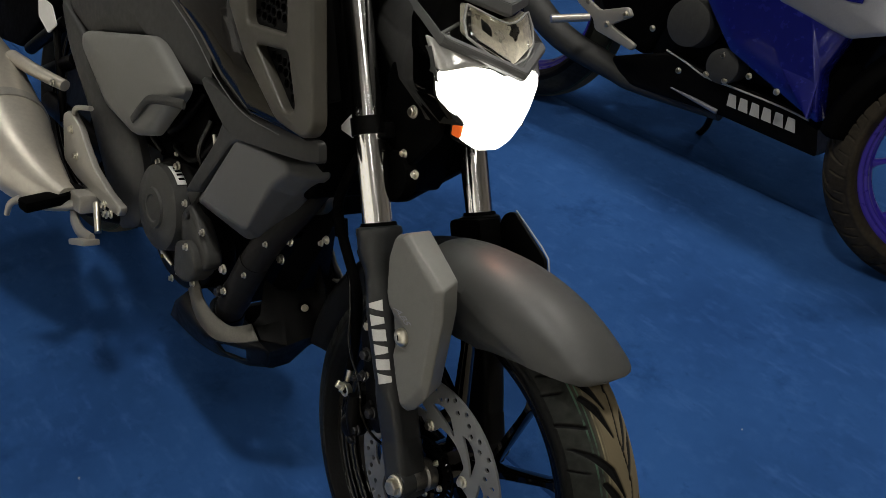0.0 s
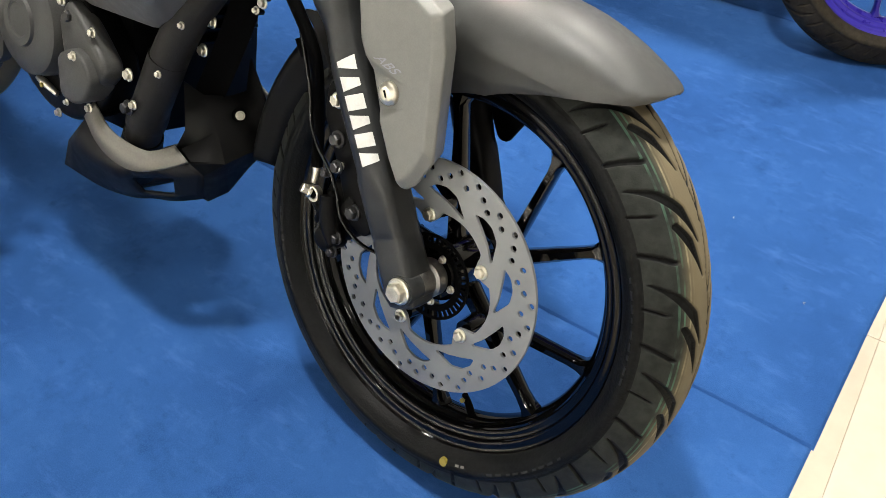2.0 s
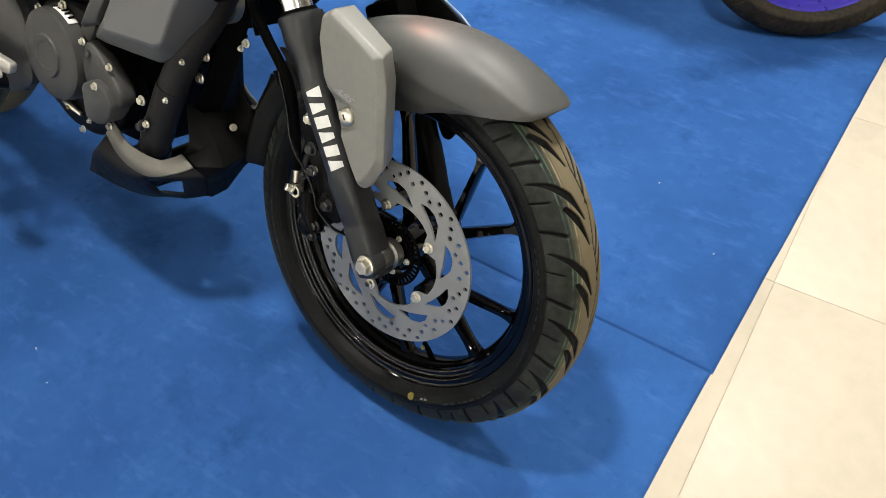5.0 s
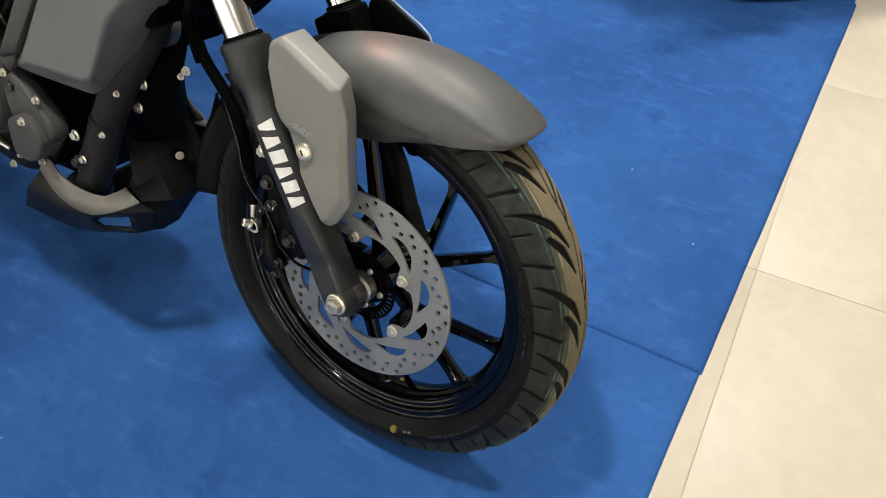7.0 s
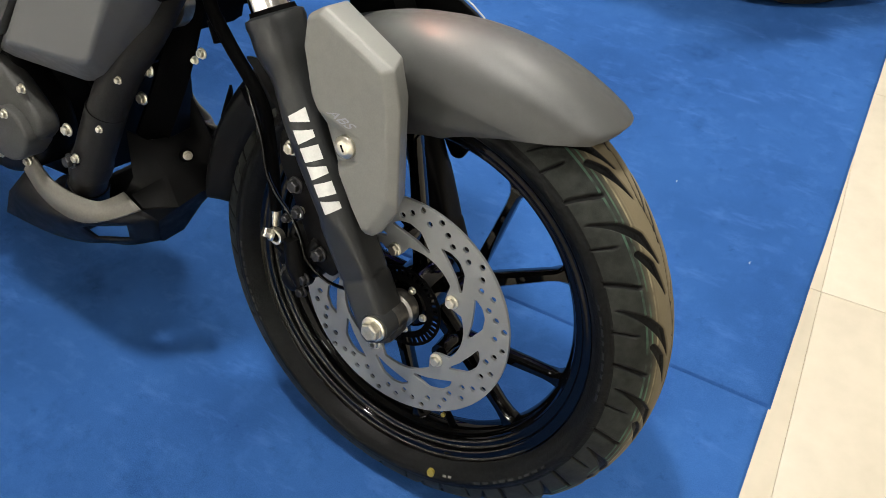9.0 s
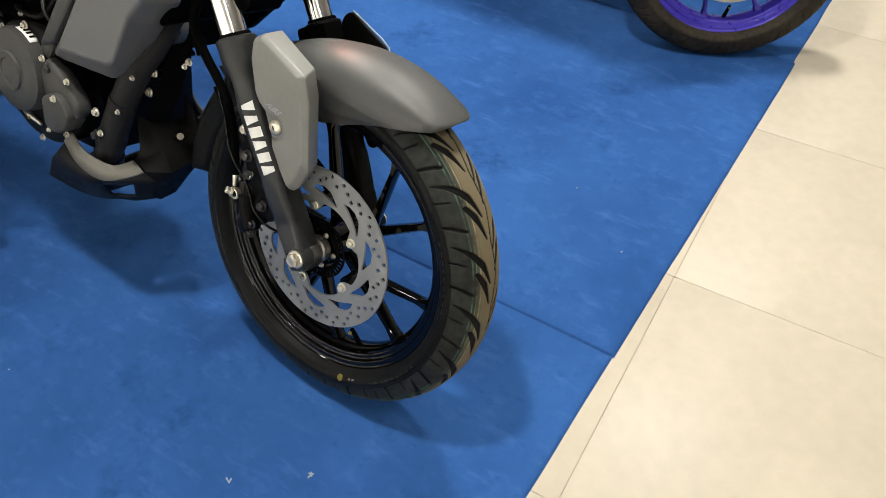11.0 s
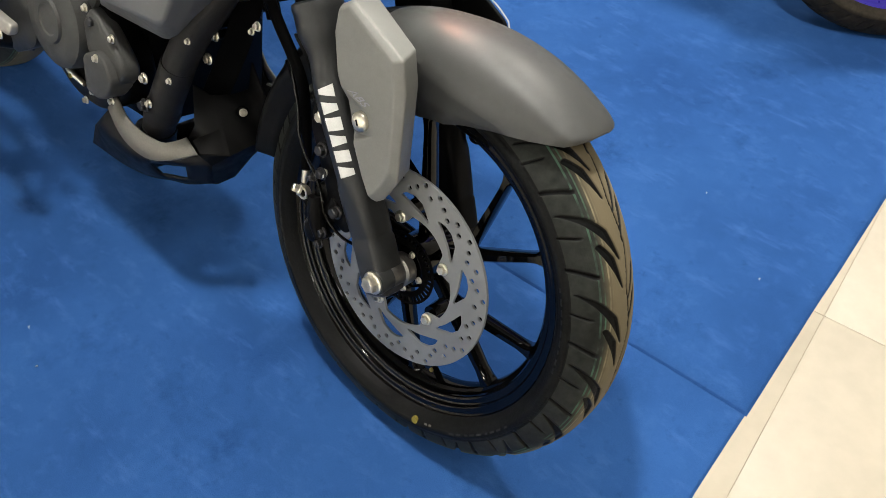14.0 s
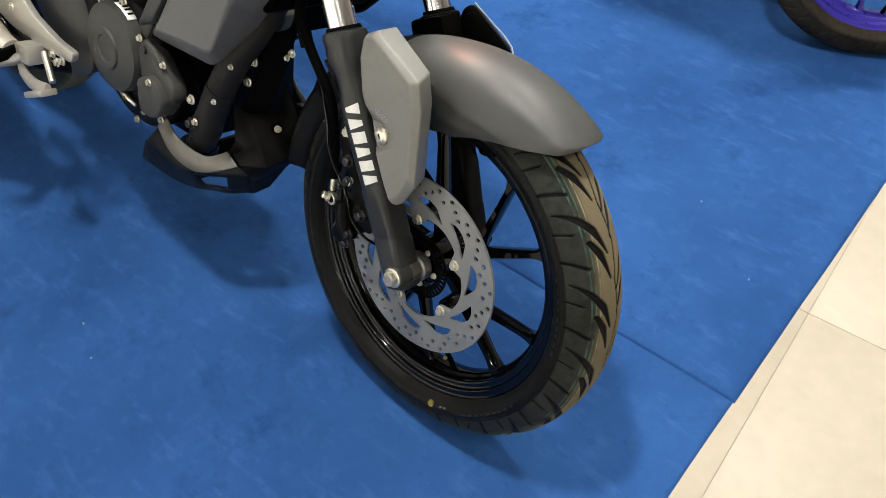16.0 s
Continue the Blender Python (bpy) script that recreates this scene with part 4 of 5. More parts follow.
def facet(loop, off, bulge, back, radius=0.006):
    """A front pane over a loop of y and z that follows the lamp's face."""
    bm = puff([(y, z) for y, z in loop], 0.0, bulge, back, radius, edge=0.001, rings=6)
    for v in bm.verts:
        y, out, z = v.co.x, -v.co.y, v.co.z
        v.co = (face_x(y, z) + off + out, y, z)
    return bm


def ridge(path, section):
    """An angular bar: a section of (forward, up) offsets carried along a path."""
    bm = bmesh.new()
    rows = [[bm.verts.new((p[0] + a * g, p[1], p[2] + b * g)) for a, b in section] for p, g in path]
    n = len(section)
    for a, b in zip(rows, rows[1:]):
        for k in range(n):
            bm.faces.new((a[k], a[(k + 1) % n], b[(k + 1) % n], b[k]))
    bm.faces.new(rows[0]), bm.faces.new(rows[-1])
    bmesh.ops.bevel(bm, geom=list(bm.edges), offset=0.0012, segments=2, affect="EDGES")
    return bm


shell_loop = [(-0.088, 0.868), (-0.070, 0.905), (-0.056, 0.950), (0.056, 0.950), (0.070, 0.905), (0.088, 0.868), (0.092, 0.835), (0.084, 0.792), (0.056, 0.760), (0.050, 0.742), (0.022, 0.731), (-0.022, 0.731), (-0.050, 0.742), (-0.056, 0.760), (-0.084, 0.792), (-0.092, 0.835)]
upper_loop = [(-0.055, 0.902), (-0.028, 0.895), (0.0, 0.890), (0.028, 0.895), (0.055, 0.902), (0.060, 0.868), (0.0, 0.847), (-0.060, 0.868)]
lit_loop = [(-0.089, 0.820), (-0.060, 0.836), (-0.026, 0.837), (0.0, 0.828), (0.026, 0.837), (0.060, 0.836), (0.089, 0.820), (0.080, 0.790), (0.052, 0.763), (0.046, 0.744), (0.020, 0.733), (-0.018, 0.733), (-0.040, 0.743), (-0.044, 0.762), (-0.080, 0.790)]
lamp = part("headlamp", facet(shell_loop, -0.012, 0.0, 0.04), BLACK_GLOSS, bike, "lit headlamp in a black shell", 30)
part("reflector", facet(upper_loop, -0.004, -0.010, 0.010), REFLECTOR, lamp, "unlit beige reflector behind a clear lens", 15)
pane = part("upper_lens", facet(upper_loop, 0.001, 0.004, 0.002), GLASS, lamp, "clear upper lamp lens")
pane.visible_shadow = False
part("lens_rim", tube([(face_x(y, z) + 0.002, y, z) for y, z in upper_loop + upper_loop[:1]], 0.0018, 8, 2), CLEAR, lamp, "bright lens edge")
for s in (-1, 1):
    part("side_lens", facet([(s * 0.096, 0.858), (s * 0.074, 0.853), (s * 0.030, 0.842), (s * 0.058, 0.837), (s * 0.089, 0.823)], -0.002, 0.003, 0.01, 0.004), CLEAR, lamp, "unlit clear lens corner")
    part("marker_glow", facet([(s * 0.058, 0.772), (s * 0.047, 0.764), (s * 0.042, 0.745), (s * 0.050, 0.746)], -0.006, 0.002, 0.01, 0.003), AMBER, lamp, "small amber lamp edge")
part("lit_lens", facet(lit_loop, 0.0, 0.006, 0.02), LAMP_ON, lamp, "brightly lit white lamp lens")
wing = lambda s, x, y, z, g: (Vector((x, s * y, z)), g)
brow_path = [wing(-1, -0.215, 0.096, 0.885, 0.9), wing(-1, -0.160, 0.092, 0.860, 1.0), wing(-1, -0.1, 0.0, 0.841, 1.1), wing(1, -0.160, 0.092, 0.860, 1.0), wing(1, -0.215, 0.096, 0.885, 0.9)]
part("brow", ridge(brow_path, [(0.004, -0.008), (0.011, -0.003), (0.010, 0.004), (0.001, 0.008), (-0.014, 0.002)]), SCOOP, lamp, "dark grey angular trim between the lenses", 25)
top_path = [wing(-1, -0.212, 0.074, 0.922, 1.0), wing(-1, -0.184, 0.064, 0.911, 1.0), wing(-1, -0.150, 0.0, 0.902, 1.1), wing(1, -0.184, 0.064, 0.911, 1.0), wing(1, -0.212, 0.074, 0.922, 1.0)]
part("upper_brow", ridge(top_path, [(0.002, -0.006), (0.007, -0.002), (0.004, 0.010), (-0.012, 0.015), (-0.014, 0.002)]), SCOOP, lamp, "dark angular trim over the upper lens", 25)
glow = bpy.data.lights.new("marker_lamp", "SPOT")
glow.energy, glow.color, glow.spot_size, glow.spot_blend, glow.shadow_soft_size = 0.9, (1.0, 0.22, 0.10), radians(58), 1.0, 0.004
glow_ob = new("marker_lamp", glow)
glow_ob.matrix_basis = LEAN_1 @ look((-0.112, 0.0, 0.722), (-0.018, 0.014, 0.620))
for s in (-1, 1):
    top = [(-0.370, 0.022, 0.935), (-0.240, 0.040, 0.892), (-0.165, 0.060, 0.880)]
    mid = [(-0.356, 0.058, 0.850), (-0.238, 0.074, 0.834), (-0.168, 0.096, 0.853)]
    low = [(-0.331, 0.058, 0.817), (-0.238, 0.068, 0.782), (-0.150, 0.091, 0.817)]
    end = [(-0.250, 0.052, 0.740), (-0.150, 0.072, 0.757), (-0.116, 0.055, 0.766)]
    bm = bmesh.new()
    grid = [[bm.verts.new((x, s * y, z)) for x, y, z in row] for row in (top, mid, low, end)]
    for a, b in zip(grid, grid[1:]):
        for k in range(2):
            bm.faces.new((a[k], a[k + 1], b[k + 1], b[k]))
    bmesh.ops.bevel(bm, geom=[e for e in bm.edges if len(e.link_faces) == 2], offset=0.006, segments=3, affect="EDGES")
    cowl = part("cowl", bm, FENDER, bike, "dark satin lamp side cowl", 60)
    cowl.modifiers.new("thickness", "SOLIDIFY").thickness = 0.004
    piece("bolt", BOLT_L, cowl, pose(-0.183, s * 0.078, 0.757, 0, 0, 0 if s < 0 else 180))
yoke = part("fork_yoke", box(0.075, 0.25, 0.036, (-0.350, 0, 0.905), (0, -26.7, 0), 0.010), BLACK_SATIN, bike, "black lower fork yoke")
stay = part("lamp_stay", plate("lamp_stay", [rounded([(-0.26, 0.80), (-0.15, 0.80), (-0.14, 0.74), (-0.18, 0.68), (-0.25, 0.70)], 0.012)], 0.012, BLACK_MATT, 0.002, pose(0, -0.062, 0)), BLACK_MATT, bike)
for x, z in ((-0.160, 0.680), (-0.191, 0.695)):
    piece("bolt", BOLT_M, stay, pose(x, -0.068, z))
part("cable_clip", plate("cable_clip", [[(-0.290, 0.690), (-0.262, 0.729), (-0.256, 0.690)]], 0.002, WHITE, 0, pose(0, -0.104, 0)), WHITE, bike, "small white plastic cable clip")
horn = part("horn", lathe([(-0.03, 0.018), (-0.03, 0.034), (-0.012, 0.036), (0, 0.02)], (-0.20, -0.045, 0.66), seg=28), BLACK_MATT, bike, "round black horn")

# ---- radiator shroud, tank, panels ----
shroud_loops = [
    rounded([(-0.500, 0.900), (-0.455, 0.805), (-0.388, 0.748), (-0.290, 0.700), (-0.222, 0.703), (-0.208, 0.724), (-0.262, 0.864), (-0.300, 0.935)], 0.012),
    rounded([(-0.425, 0.868), (-0.398, 0.792), (-0.300, 0.808), (-0.330, 0.888)], 0.010),
    rounded([(-0.368, 0.774), (-0.292, 0.790), (-0.252, 0.728), (-0.276, 0.718)], 0.010)]
shroud = part("radiator_shroud", plate("radiator_shroud", shroud_loops, 0.024, SHROUD, 0.005, pose(0, -0.195, 0)), SHROUD, bike, "dark olive grey shroud with two honeycomb vents")


def honeycomb(loop, cell):
    """A mesh plate of hexagon holes inside an outline."""
    xs, zs = [p[0] for p in loop], [p[1] for p in loop]
    loops = [loop]
    row = 0
    z = min(zs) + cell
    inside = lambda x, z: sum((z < loop[k][1]) != (z < loop[k - 1][1]) and x < (loop[k - 1][0] - loop[k][0]) * (z - loop[k][1]) / (loop[k - 1][1] - loop[k][1]) + loop[k][0] for k in range(len(loop))) % 2
    while z < max(zs):
        x = min(xs) + (cell * 0.5 if row % 2 else 0)
        while x < max(xs):
            hexa = circle(x, z, cell * 0.46, 6)
            if all(inside(*p) for p in hexa):
                loops.append(hexa)
            x += cell
        z += cell * 0.87
        row += 1
    return plate("honeycomb_mesh", loops, 0.004, BLACK_SATIN, 0, pose(0, -0.189, 0))


for k in (1, 2):
    part("honeycomb_mesh", honeycomb(shroud_loops[k], 0.0135), BLACK_SATIN, shroud)
part("intake", box(0.15, 0.02, 0.20, (-0.345, -0.165, 0.80), (0, -30, 0), 0.004), BLACK_MATT, shroud)
part("side_trim", puff([(-0.66, 0.90), (-0.658, 0.750), (-0.562, 0.722), (-0.477, 0.686), (-0.390, 0.668), (-0.250, 0.690), (-0.292, 0.694), (-0.395, 0.742), (-0.462, 0.800), (-0.510, 0.900)], -0.182, 0.008, 0.03, 0.01, edge=0.004), BLACK_GLOSS, bike, "gloss black curved side trim")
part("trim_edge", tube([(-0.660, -0.192, 0.752), (-0.562, -0.193, 0.724), (-0.477, -0.193, 0.688), (-0.392, -0.192, 0.669), (-0.300, -0.190, 0.676)], 0.0008, 8, 8), SCOOP, bike, "thin grey edge line")
part("fuel_tank", puff([(-0.98, 0.80), (-0.90, 0.66), (-0.65, 0.70), (-0.45, 0.78), (-0.36, 0.90), (-0.42, 1.00), (-0.60, 1.04), (-0.90, 0.98)], -0.05, 0.105, 0.30, 0.05, edge=0.02, rings=10), FENDER, bike, "matt charcoal fuel tank")
part("tank_cover", puff([(-1.19, 0.64), (-1.16, 0.585), (-1.05, 0.565), (-0.76, 0.655), (-0.62, 0.625), (-0.55, 0.650), (-0.60, 0.74), (-0.70, 0.82), (-0.95, 0.80), (-1.15, 0.72)], -0.155, 0.012, 0.06, 0.02, edge=0.006), FENDER, bike, "matt charcoal lower tank cover")
part("seat", puff([(-1.55, 0.86), (-1.50, 0.78), (-1.15, 0.72), (-0.96, 0.74), (-0.95, 0.80), (-1.20, 0.84), (-1.40, 0.93)], -0.06, 0.06, 0.22, 0.03, edge=0.02), BLACK_MATT, bike, "black seat")
panel = part("side_panel", puff([(-1.010, 0.578), (-0.985, 0.590), (-0.722, 0.668), (-0.690, 0.668), (-0.585, 0.630), (-0.592, 0.612), (-0.668, 0.515), (-0.735, 0.487), (-0.862, 0.490), (-1.005, 0.555)], -0.180, 0.012, 0.012, 0.012, edge=0.010), GREY, bike, "matt grey faceted side panel")
# Dark strip laid on the panel for the shade in its pressed groove.
part("panel_groove_shade", tube([(-0.722, -0.1985, 0.522), (-0.690, -0.2010, 0.556), (-0.664, -0.2005, 0.580), (-0.610, -0.1990, 0.600), (-0.560, -0.1925, 0.613)], 0.0075, 8, 4, flat=0.4), ENGINE, panel, "dark grey strip painted as the groove's shade")
part("frame_spar", puff([(-0.560, 0.660), (-0.515, 0.664), (-0.418, 0.662), (-0.242, 0.690), (-0.232, 0.664), (-0.385, 0.634), (-0.434, 0.602), (-0.512, 0.486), (-0.556, 0.466), (-0.486, 0.582), (-0.470, 0.628)], -0.168, 0.003, 0.012, 0.008, edge=0.008), FENDER, bike, "dark grey frame cover")
part("pivot_cover", puff([(-1.20, 0.592), (-1.067, 0.562), (-0.913, 0.474), (-0.777, 0.466), (-0.735, 0.420), (-0.728, 0.308), (-0.807, 0.262), (-0.898, 0.345), (-1.01, 0.44), (-1.14, 0.520)], -0.160, 0.006, 0.015, 0.02, edge=0.006), FENDER, bike, "dark grey pivot cover")


def scoop_mesh():
    """A boxy scoop: a flat outer face whose sides slope back to a wider foot."""
    face = [(-0.419, 0.618), (-0.290, 0.641), (-0.281, 0.628), (-0.314, 0.594), (-0.352, 0.508), (-0.366, 0.500), (-0.496, 0.483)]
    foot = [(-0.472, 0.608), (-0.284, 0.639), (-0.272, 0.624), (-0.303, 0.584), (-0.378, 0.474), (-0.405, 0.456), (-0.575, 0.438)]
    bm = bmesh.new()
    rows = [[bm.verts.new((x, y, z)) for x, z in loop] for loop, y in ((face, -0.178), (foot, -0.140), (foot, -0.110))]
    for a, b in zip(rows, rows[1:]):
        for k in range(7):
            bm.faces.new((a[k], a[(k + 1) % 7], b[(k + 1) % 7], b[k]))
    bm.faces.new(rows[0]), bm.faces.new(rows[-1])
    bmesh.ops.recalc_face_normals(bm, faces=bm.faces)
    bmesh.ops.bevel(bm, geom=list(bm.edges), offset=0.0085, segments=5, profile=0.5, affect="EDGES", clamp_overlap=True)
    return bm


scoop = part("engine_scoop", scoop_mesh(), SCOOP, bike, "matt grey boxy engine scoop", 60)
scoop.modifiers.new("even_shading", "WEIGHTED_NORMAL").weight = 80
part("step", box(0.030, 0.02, 0.040, (-0.560, -0.148, 0.462), (0, 30, 0), 0.006), ENGINE, scoop)



def mirrored(ob):
    """The same part on the bike's other side."""
    twin = new(ob.name.split(".")[0], ob.data.copy())
    twin.data.transform(Matrix.Diagonal((1, -1, 1, 1)))
    twin.data.flip_normals()
    twin.parent = bike
    return twin


for ob in (shroud, panel):
    twin = mirrored(ob)
    if ob is shroud:
        twin.matrix_basis = pose(-0.05, -0.065, 0.03)
part("far_cover", plate("far_cover", [rounded([(-0.490, 0.470), (-0.368, 0.520), (-0.250, 0.640), (-0.235, 0.700), (-0.300, 0.800), (-0.500, 0.760)], 0.012)], 0.02, BLACK_MATT, 0.003, pose(0, 0.125, 0)), BLACK_MATT, bike, "black engine cover on the far side")
part("frame_body", box(0.50, 0.24, 0.26, (-0.66, 0, 0.575), (0, -8, 0), 0.03), BLACK_MATT, bike, "black frame and engine mounts")
part("airbox", box(0.28, 0.24, 0.30, (-0.53, 0, 0.80), (0, -18, 0), 0.03), BLACK_MATT, bike, "black air box between the shrouds")
part("radiator_guard", puff([(-0.40, 0.94), (-0.305, 0.74), (-0.270, 0.66), (-0.290, 0.575), (-0.42, 0.60), (-0.46, 0.90)], -0.125, 0.004, 0.24, 0.02, edge=0.006), BLACK_MATT, bike, "black inner cover behind the fork")

# ---- engine ----
engine = part("engine", box(0.30, 0.22, 0.24, (-0.640, 0, 0.375), (0, -6, 0), 0.03), BLACK_SATIN, bike, "black engine with a round clutch cover")
bm = bmesh.new()
box(0.12, 0.13, 0.20, (-0.505, 0, 0.510), (0, 28, 0), 0.015, bm)
cylinder = part("cylinder", bm, BLACK_SATIN, engine, "finned black cylinder")
fin = finish("fin", box(0.140, 0.150, 0.006, bevel=0.001), BLACK_SATIN)
for k in range(8):
    piece("fin", fin, cylinder, pose(-0.540 + 0.0110 * k, 0, 0.435 + 0.0225 * k, 0, 28, 0))
part("crankcase_cover", plate("crankcase_cover", [rounded([(-0.620, 0.488), (-0.570, 0.486), (-0.530, 0.440), (-0.486, 0.385), (-0.478, 0.345), (-0.500, 0.310), (-0.560, 0.272), (-0.640, 0.270), (-0.730, 0.320), (-0.745, 0.400), (-0.690, 0.470)], 0.03)], 0.05, BLACK_SATIN, 0.008, pose(0, -0.125, 0)), BLACK_SATIN, engine)
cover = part("clutch_cover", lathe([(-0.182, 0.0001), (-0.182, 0.022), (-0.184, 0.024), (-0.184, 0.034), (-0.180, 0.036), (-0.179, 0.066), (-0.174, 0.0735), (-0.160, 0.0765), (-0.120, 0.0785)], (-0.641, 0, 0.394), seg=64), ENGINE, engine, "round grey clutch cover")
sticker = bmesh.new()
rows = [[sticker.verts.new((-0.641 + 0.0785 * math.sin(radians(a)), y, 0.394 + 0.0785 * math.cos(radians(a)))) for y in (-0.166, -0.146)] for a in range(2, 36, 3)]
for a, b in zip(rows, rows[1:]):
    sticker.faces.new((a[0], b[0], b[1], a[1]))
label = part("sticker", sticker, WHITE, cover, "white sticker with small grey marks")
label.modifiers.new("thickness", "SOLIDIFY").thickness = 0.0006
for a in (8, 14, 20, 27):
    bm = box(0.004, 0.010, 0.0006, (-0.641 + 0.0793 * math.sin(radians(a)), -0.156, 0.394 + 0.0793 * math.cos(radians(a))), (0, a, 0))
    part("sticker_mark", bm, BLACK_MATT, label)
part("starter_cover", plate("starter_cover", [rounded([(-0.553, 0.378), (-0.517, 0.398), (-0.492, 0.390), (-0.4745, 0.367), (-0.487, 0.336), (-0.514, 0.3215), (-0.545, 0.323)], 0.012)], 0.040, ENGINE, 0.005, pose(0, -0.160, 0)), ENGINE, engine)
part("cover_bulge", plate("cover_bulge", [rounded([(-0.572, 0.421), (-0.549, 0.450), (-0.525, 0.434), (-0.495, 0.412), (-0.470, 0.392), (-0.466, 0.374), (-0.484, 0.352), (-0.505, 0.345), (-0.561, 0.372)], 0.012)], 0.032, ENGINE, 0.008, pose(0, -0.151, 0)), ENGINE, engine, "raised grey clutch housing")
for x, y, z, me in (
        (-0.702, -0.152, 0.451, BOLT_M), (-0.630, -0.152, 0.476, BOLT_L), (-0.643, -0.150, 0.493, BOLT_S), (-0.560, -0.166, 0.4425, BOLT_M), (-0.545, -0.162, 0.4280, BOLT_D), (-0.495, -0.164, 0.4230, BOLT_M), (-0.513, -0.179, 0.3880, BOLT_M),
        (-0.430, -0.155, 0.391, BOLT_L), (-0.436, -0.150, 0.345, BOLT_D), (-0.426, -0.150, 0.352, BOLT_M), (-0.580, -0.150, 0.296, BOLT_S), (-0.600, -0.150, 0.273, BOLT_M), (-0.516, -0.155, 0.313, BOLT_M), (-0.378, -0.150, 0.410, BOLT_S), (-0.353, -0.140, 0.477, BOLT_S),
        (-0.348, -0.100, 0.515, BOLT_L), (-0.350, -0.100, 0.480, BOLT_L), (-0.362, -0.100, 0.441, BOLT_L), (-0.266, -0.100, 0.528, BOLT_M), (-0.276, -0.100, 0.517, BOLT_S), (-0.432, -0.100, 0.431, BOLT_M)):
    piece("bolt", me, engine, pose(x, y, z))
lever = part("shift_sensor", tube([(-0.655, -0.150, 0.304), (-0.628, -0.156, 0.308), (-0.600, -0.152, 0.300)], [0.0035, 0.0060, 0.0040], 10, 4), ZINC, engine, "small zinc plated sensor")
part("sensor_tip", lathe([(-0.004, 0.0001), (-0.003, 0.0035), (0.002, 0.0035)], (-0.624, -0.160, 0.306), seg=12), YELLOW, lever, "yellow paint dot")
for k, (line, r, mat) in enumerate((
        ([(-0.74, -0.115, 0.495), (-0.69, -0.140, 0.515), (-0.65, -0.142, 0.550), (-0.625, -0.125, 0.610)], 0.0085, BLACK_SATIN), ([(-0.70, -0.110, 0.480), (-0.66, -0.145, 0.498), (-0.60, -0.140, 0.500), (-0.56, -0.120, 0.560)], 0.0055, BLACK_SATIN),
        ([(-0.575, -0.120, 0.470), (-0.590, -0.138, 0.520), (-0.580, -0.130, 0.580)], 0.0065, BLACK_GLOSS), ([(-0.800, -0.120, 0.470), (-0.750, -0.146, 0.480), (-0.700, -0.146, 0.470)], 0.0060, BLACK_SATIN))):
    part("engine_hose", tube(line, r, 10, 6), mat, engine, "thin black hose above the engine")
part("hose_clip", tube([(-0.533, -0.150, 0.575), (-0.521, -0.152, 0.562)], 0.0032, 8, 3), ZINC, engine, "bright wire clip")
part("header_flange", lathe([(-0.012, 0.026), (-0.012, 0.036), (0.004, 0.036), (0.004, 0.026)], (-0.355, -0.062, 0.56), seg=24), ZINC, engine)
pipe = part("exhaust_pipe", tube([(-0.335, -0.075, 0.590), (-0.350, -0.100, 0.530), (-0.382, -0.118, 0.460), (-0.419, -0.122, 0.372), (-0.455, -0.116, 0.288), (-0.495, -0.095, 0.225), (-0.550, -0.060, 0.190), (-0.620, -0.030, 0.180)], [0.0235, 0.0235, 0.0235, 0.0235, 0.0235, 0.023, 0.022], 28, 8), PIPE, bike, "dark grey exhaust header pipe")
part("heat_shield", tube([(-0.400, -0.1215, 0.420), (-0.437, -0.1210, 0.330)], 0.0248, 28, 6), PIPE, pipe)
part("pipe_collar", tube([(-0.432, -0.1212, 0.345), (-0.446, -0.1185, 0.312)], [0.0252, 0.0268, 0.0268, 0.0252], 28, 6), PIPE, pipe)
part("pipe_joint", tube([(-0.452, -0.1165, 0.296), (-0.470, -0.108, 0.262), (-0.500, -0.092, 0.220)], [0.0262, 0.0285, 0.0285], 28, 5), BLACK_SATIN, pipe, "dark exhaust joint")
part("down_tube", tube([(-0.330, 0.0, 0.72), (-0.345, -0.035, 0.58), (-0.362, -0.050, 0.47), (-0.400, -0.062, 0.35)], 0.026, 4, 6), BLACK_MATT, bike, "black frame tube")
part("radiator_core", box(0.05, 0.20, 0.14, (-0.335, 0, 0.655), (0, 22, 0), 0.008), BLACK_MATT, bike, "black cooler behind the front wheel")

# ---- belly pan ----
LIP_IN = [(-0.512, -0.149, 0.323), (-0.481, -0.150, 0.302), (-0.448, -0.148, 0.295), (-0.412, -0.139, 0.293), (-0.398, -0.122, 0.296), (-0.393, -0.108, 0.300)]
LIP_OUT = [(-0.522, -0.156, 0.299), (-0.491, -0.159, 0.277), (-0.455, -0.159, 0.266), (-0.415, -0.153, 0.265), (-0.380, -0.137, 0.279), (-0.352, -0.118, 0.297)]
WAIST = [(-0.572, -0.153, 0.243), (-0.530, -0.152, 0.235), (-0.470, -0.146, 0.230), (-0.434, -0.136, 0.243), (-0.375, -0.123, 0.266), (-0.337, -0.105, 0.283)]
FLOOR = [(-0.616, -0.134, 0.182), (-0.535, -0.125, 0.180), (-0.470, -0.118, 0.192), (-0.425, -0.113, 0.210), (-0.388, -0.107, 0.222), (-0.353, -0.090, 0.238)]
KEEL = [(-0.616, 0.0, 0.170), (-0.550, 0.0, 0.166), (-0.500, 0.0, 0.168), (-0.465, 0.0, 0.172), (-0.445, 0.0, 0.180), (-0.428, 0.0, 0.196)]


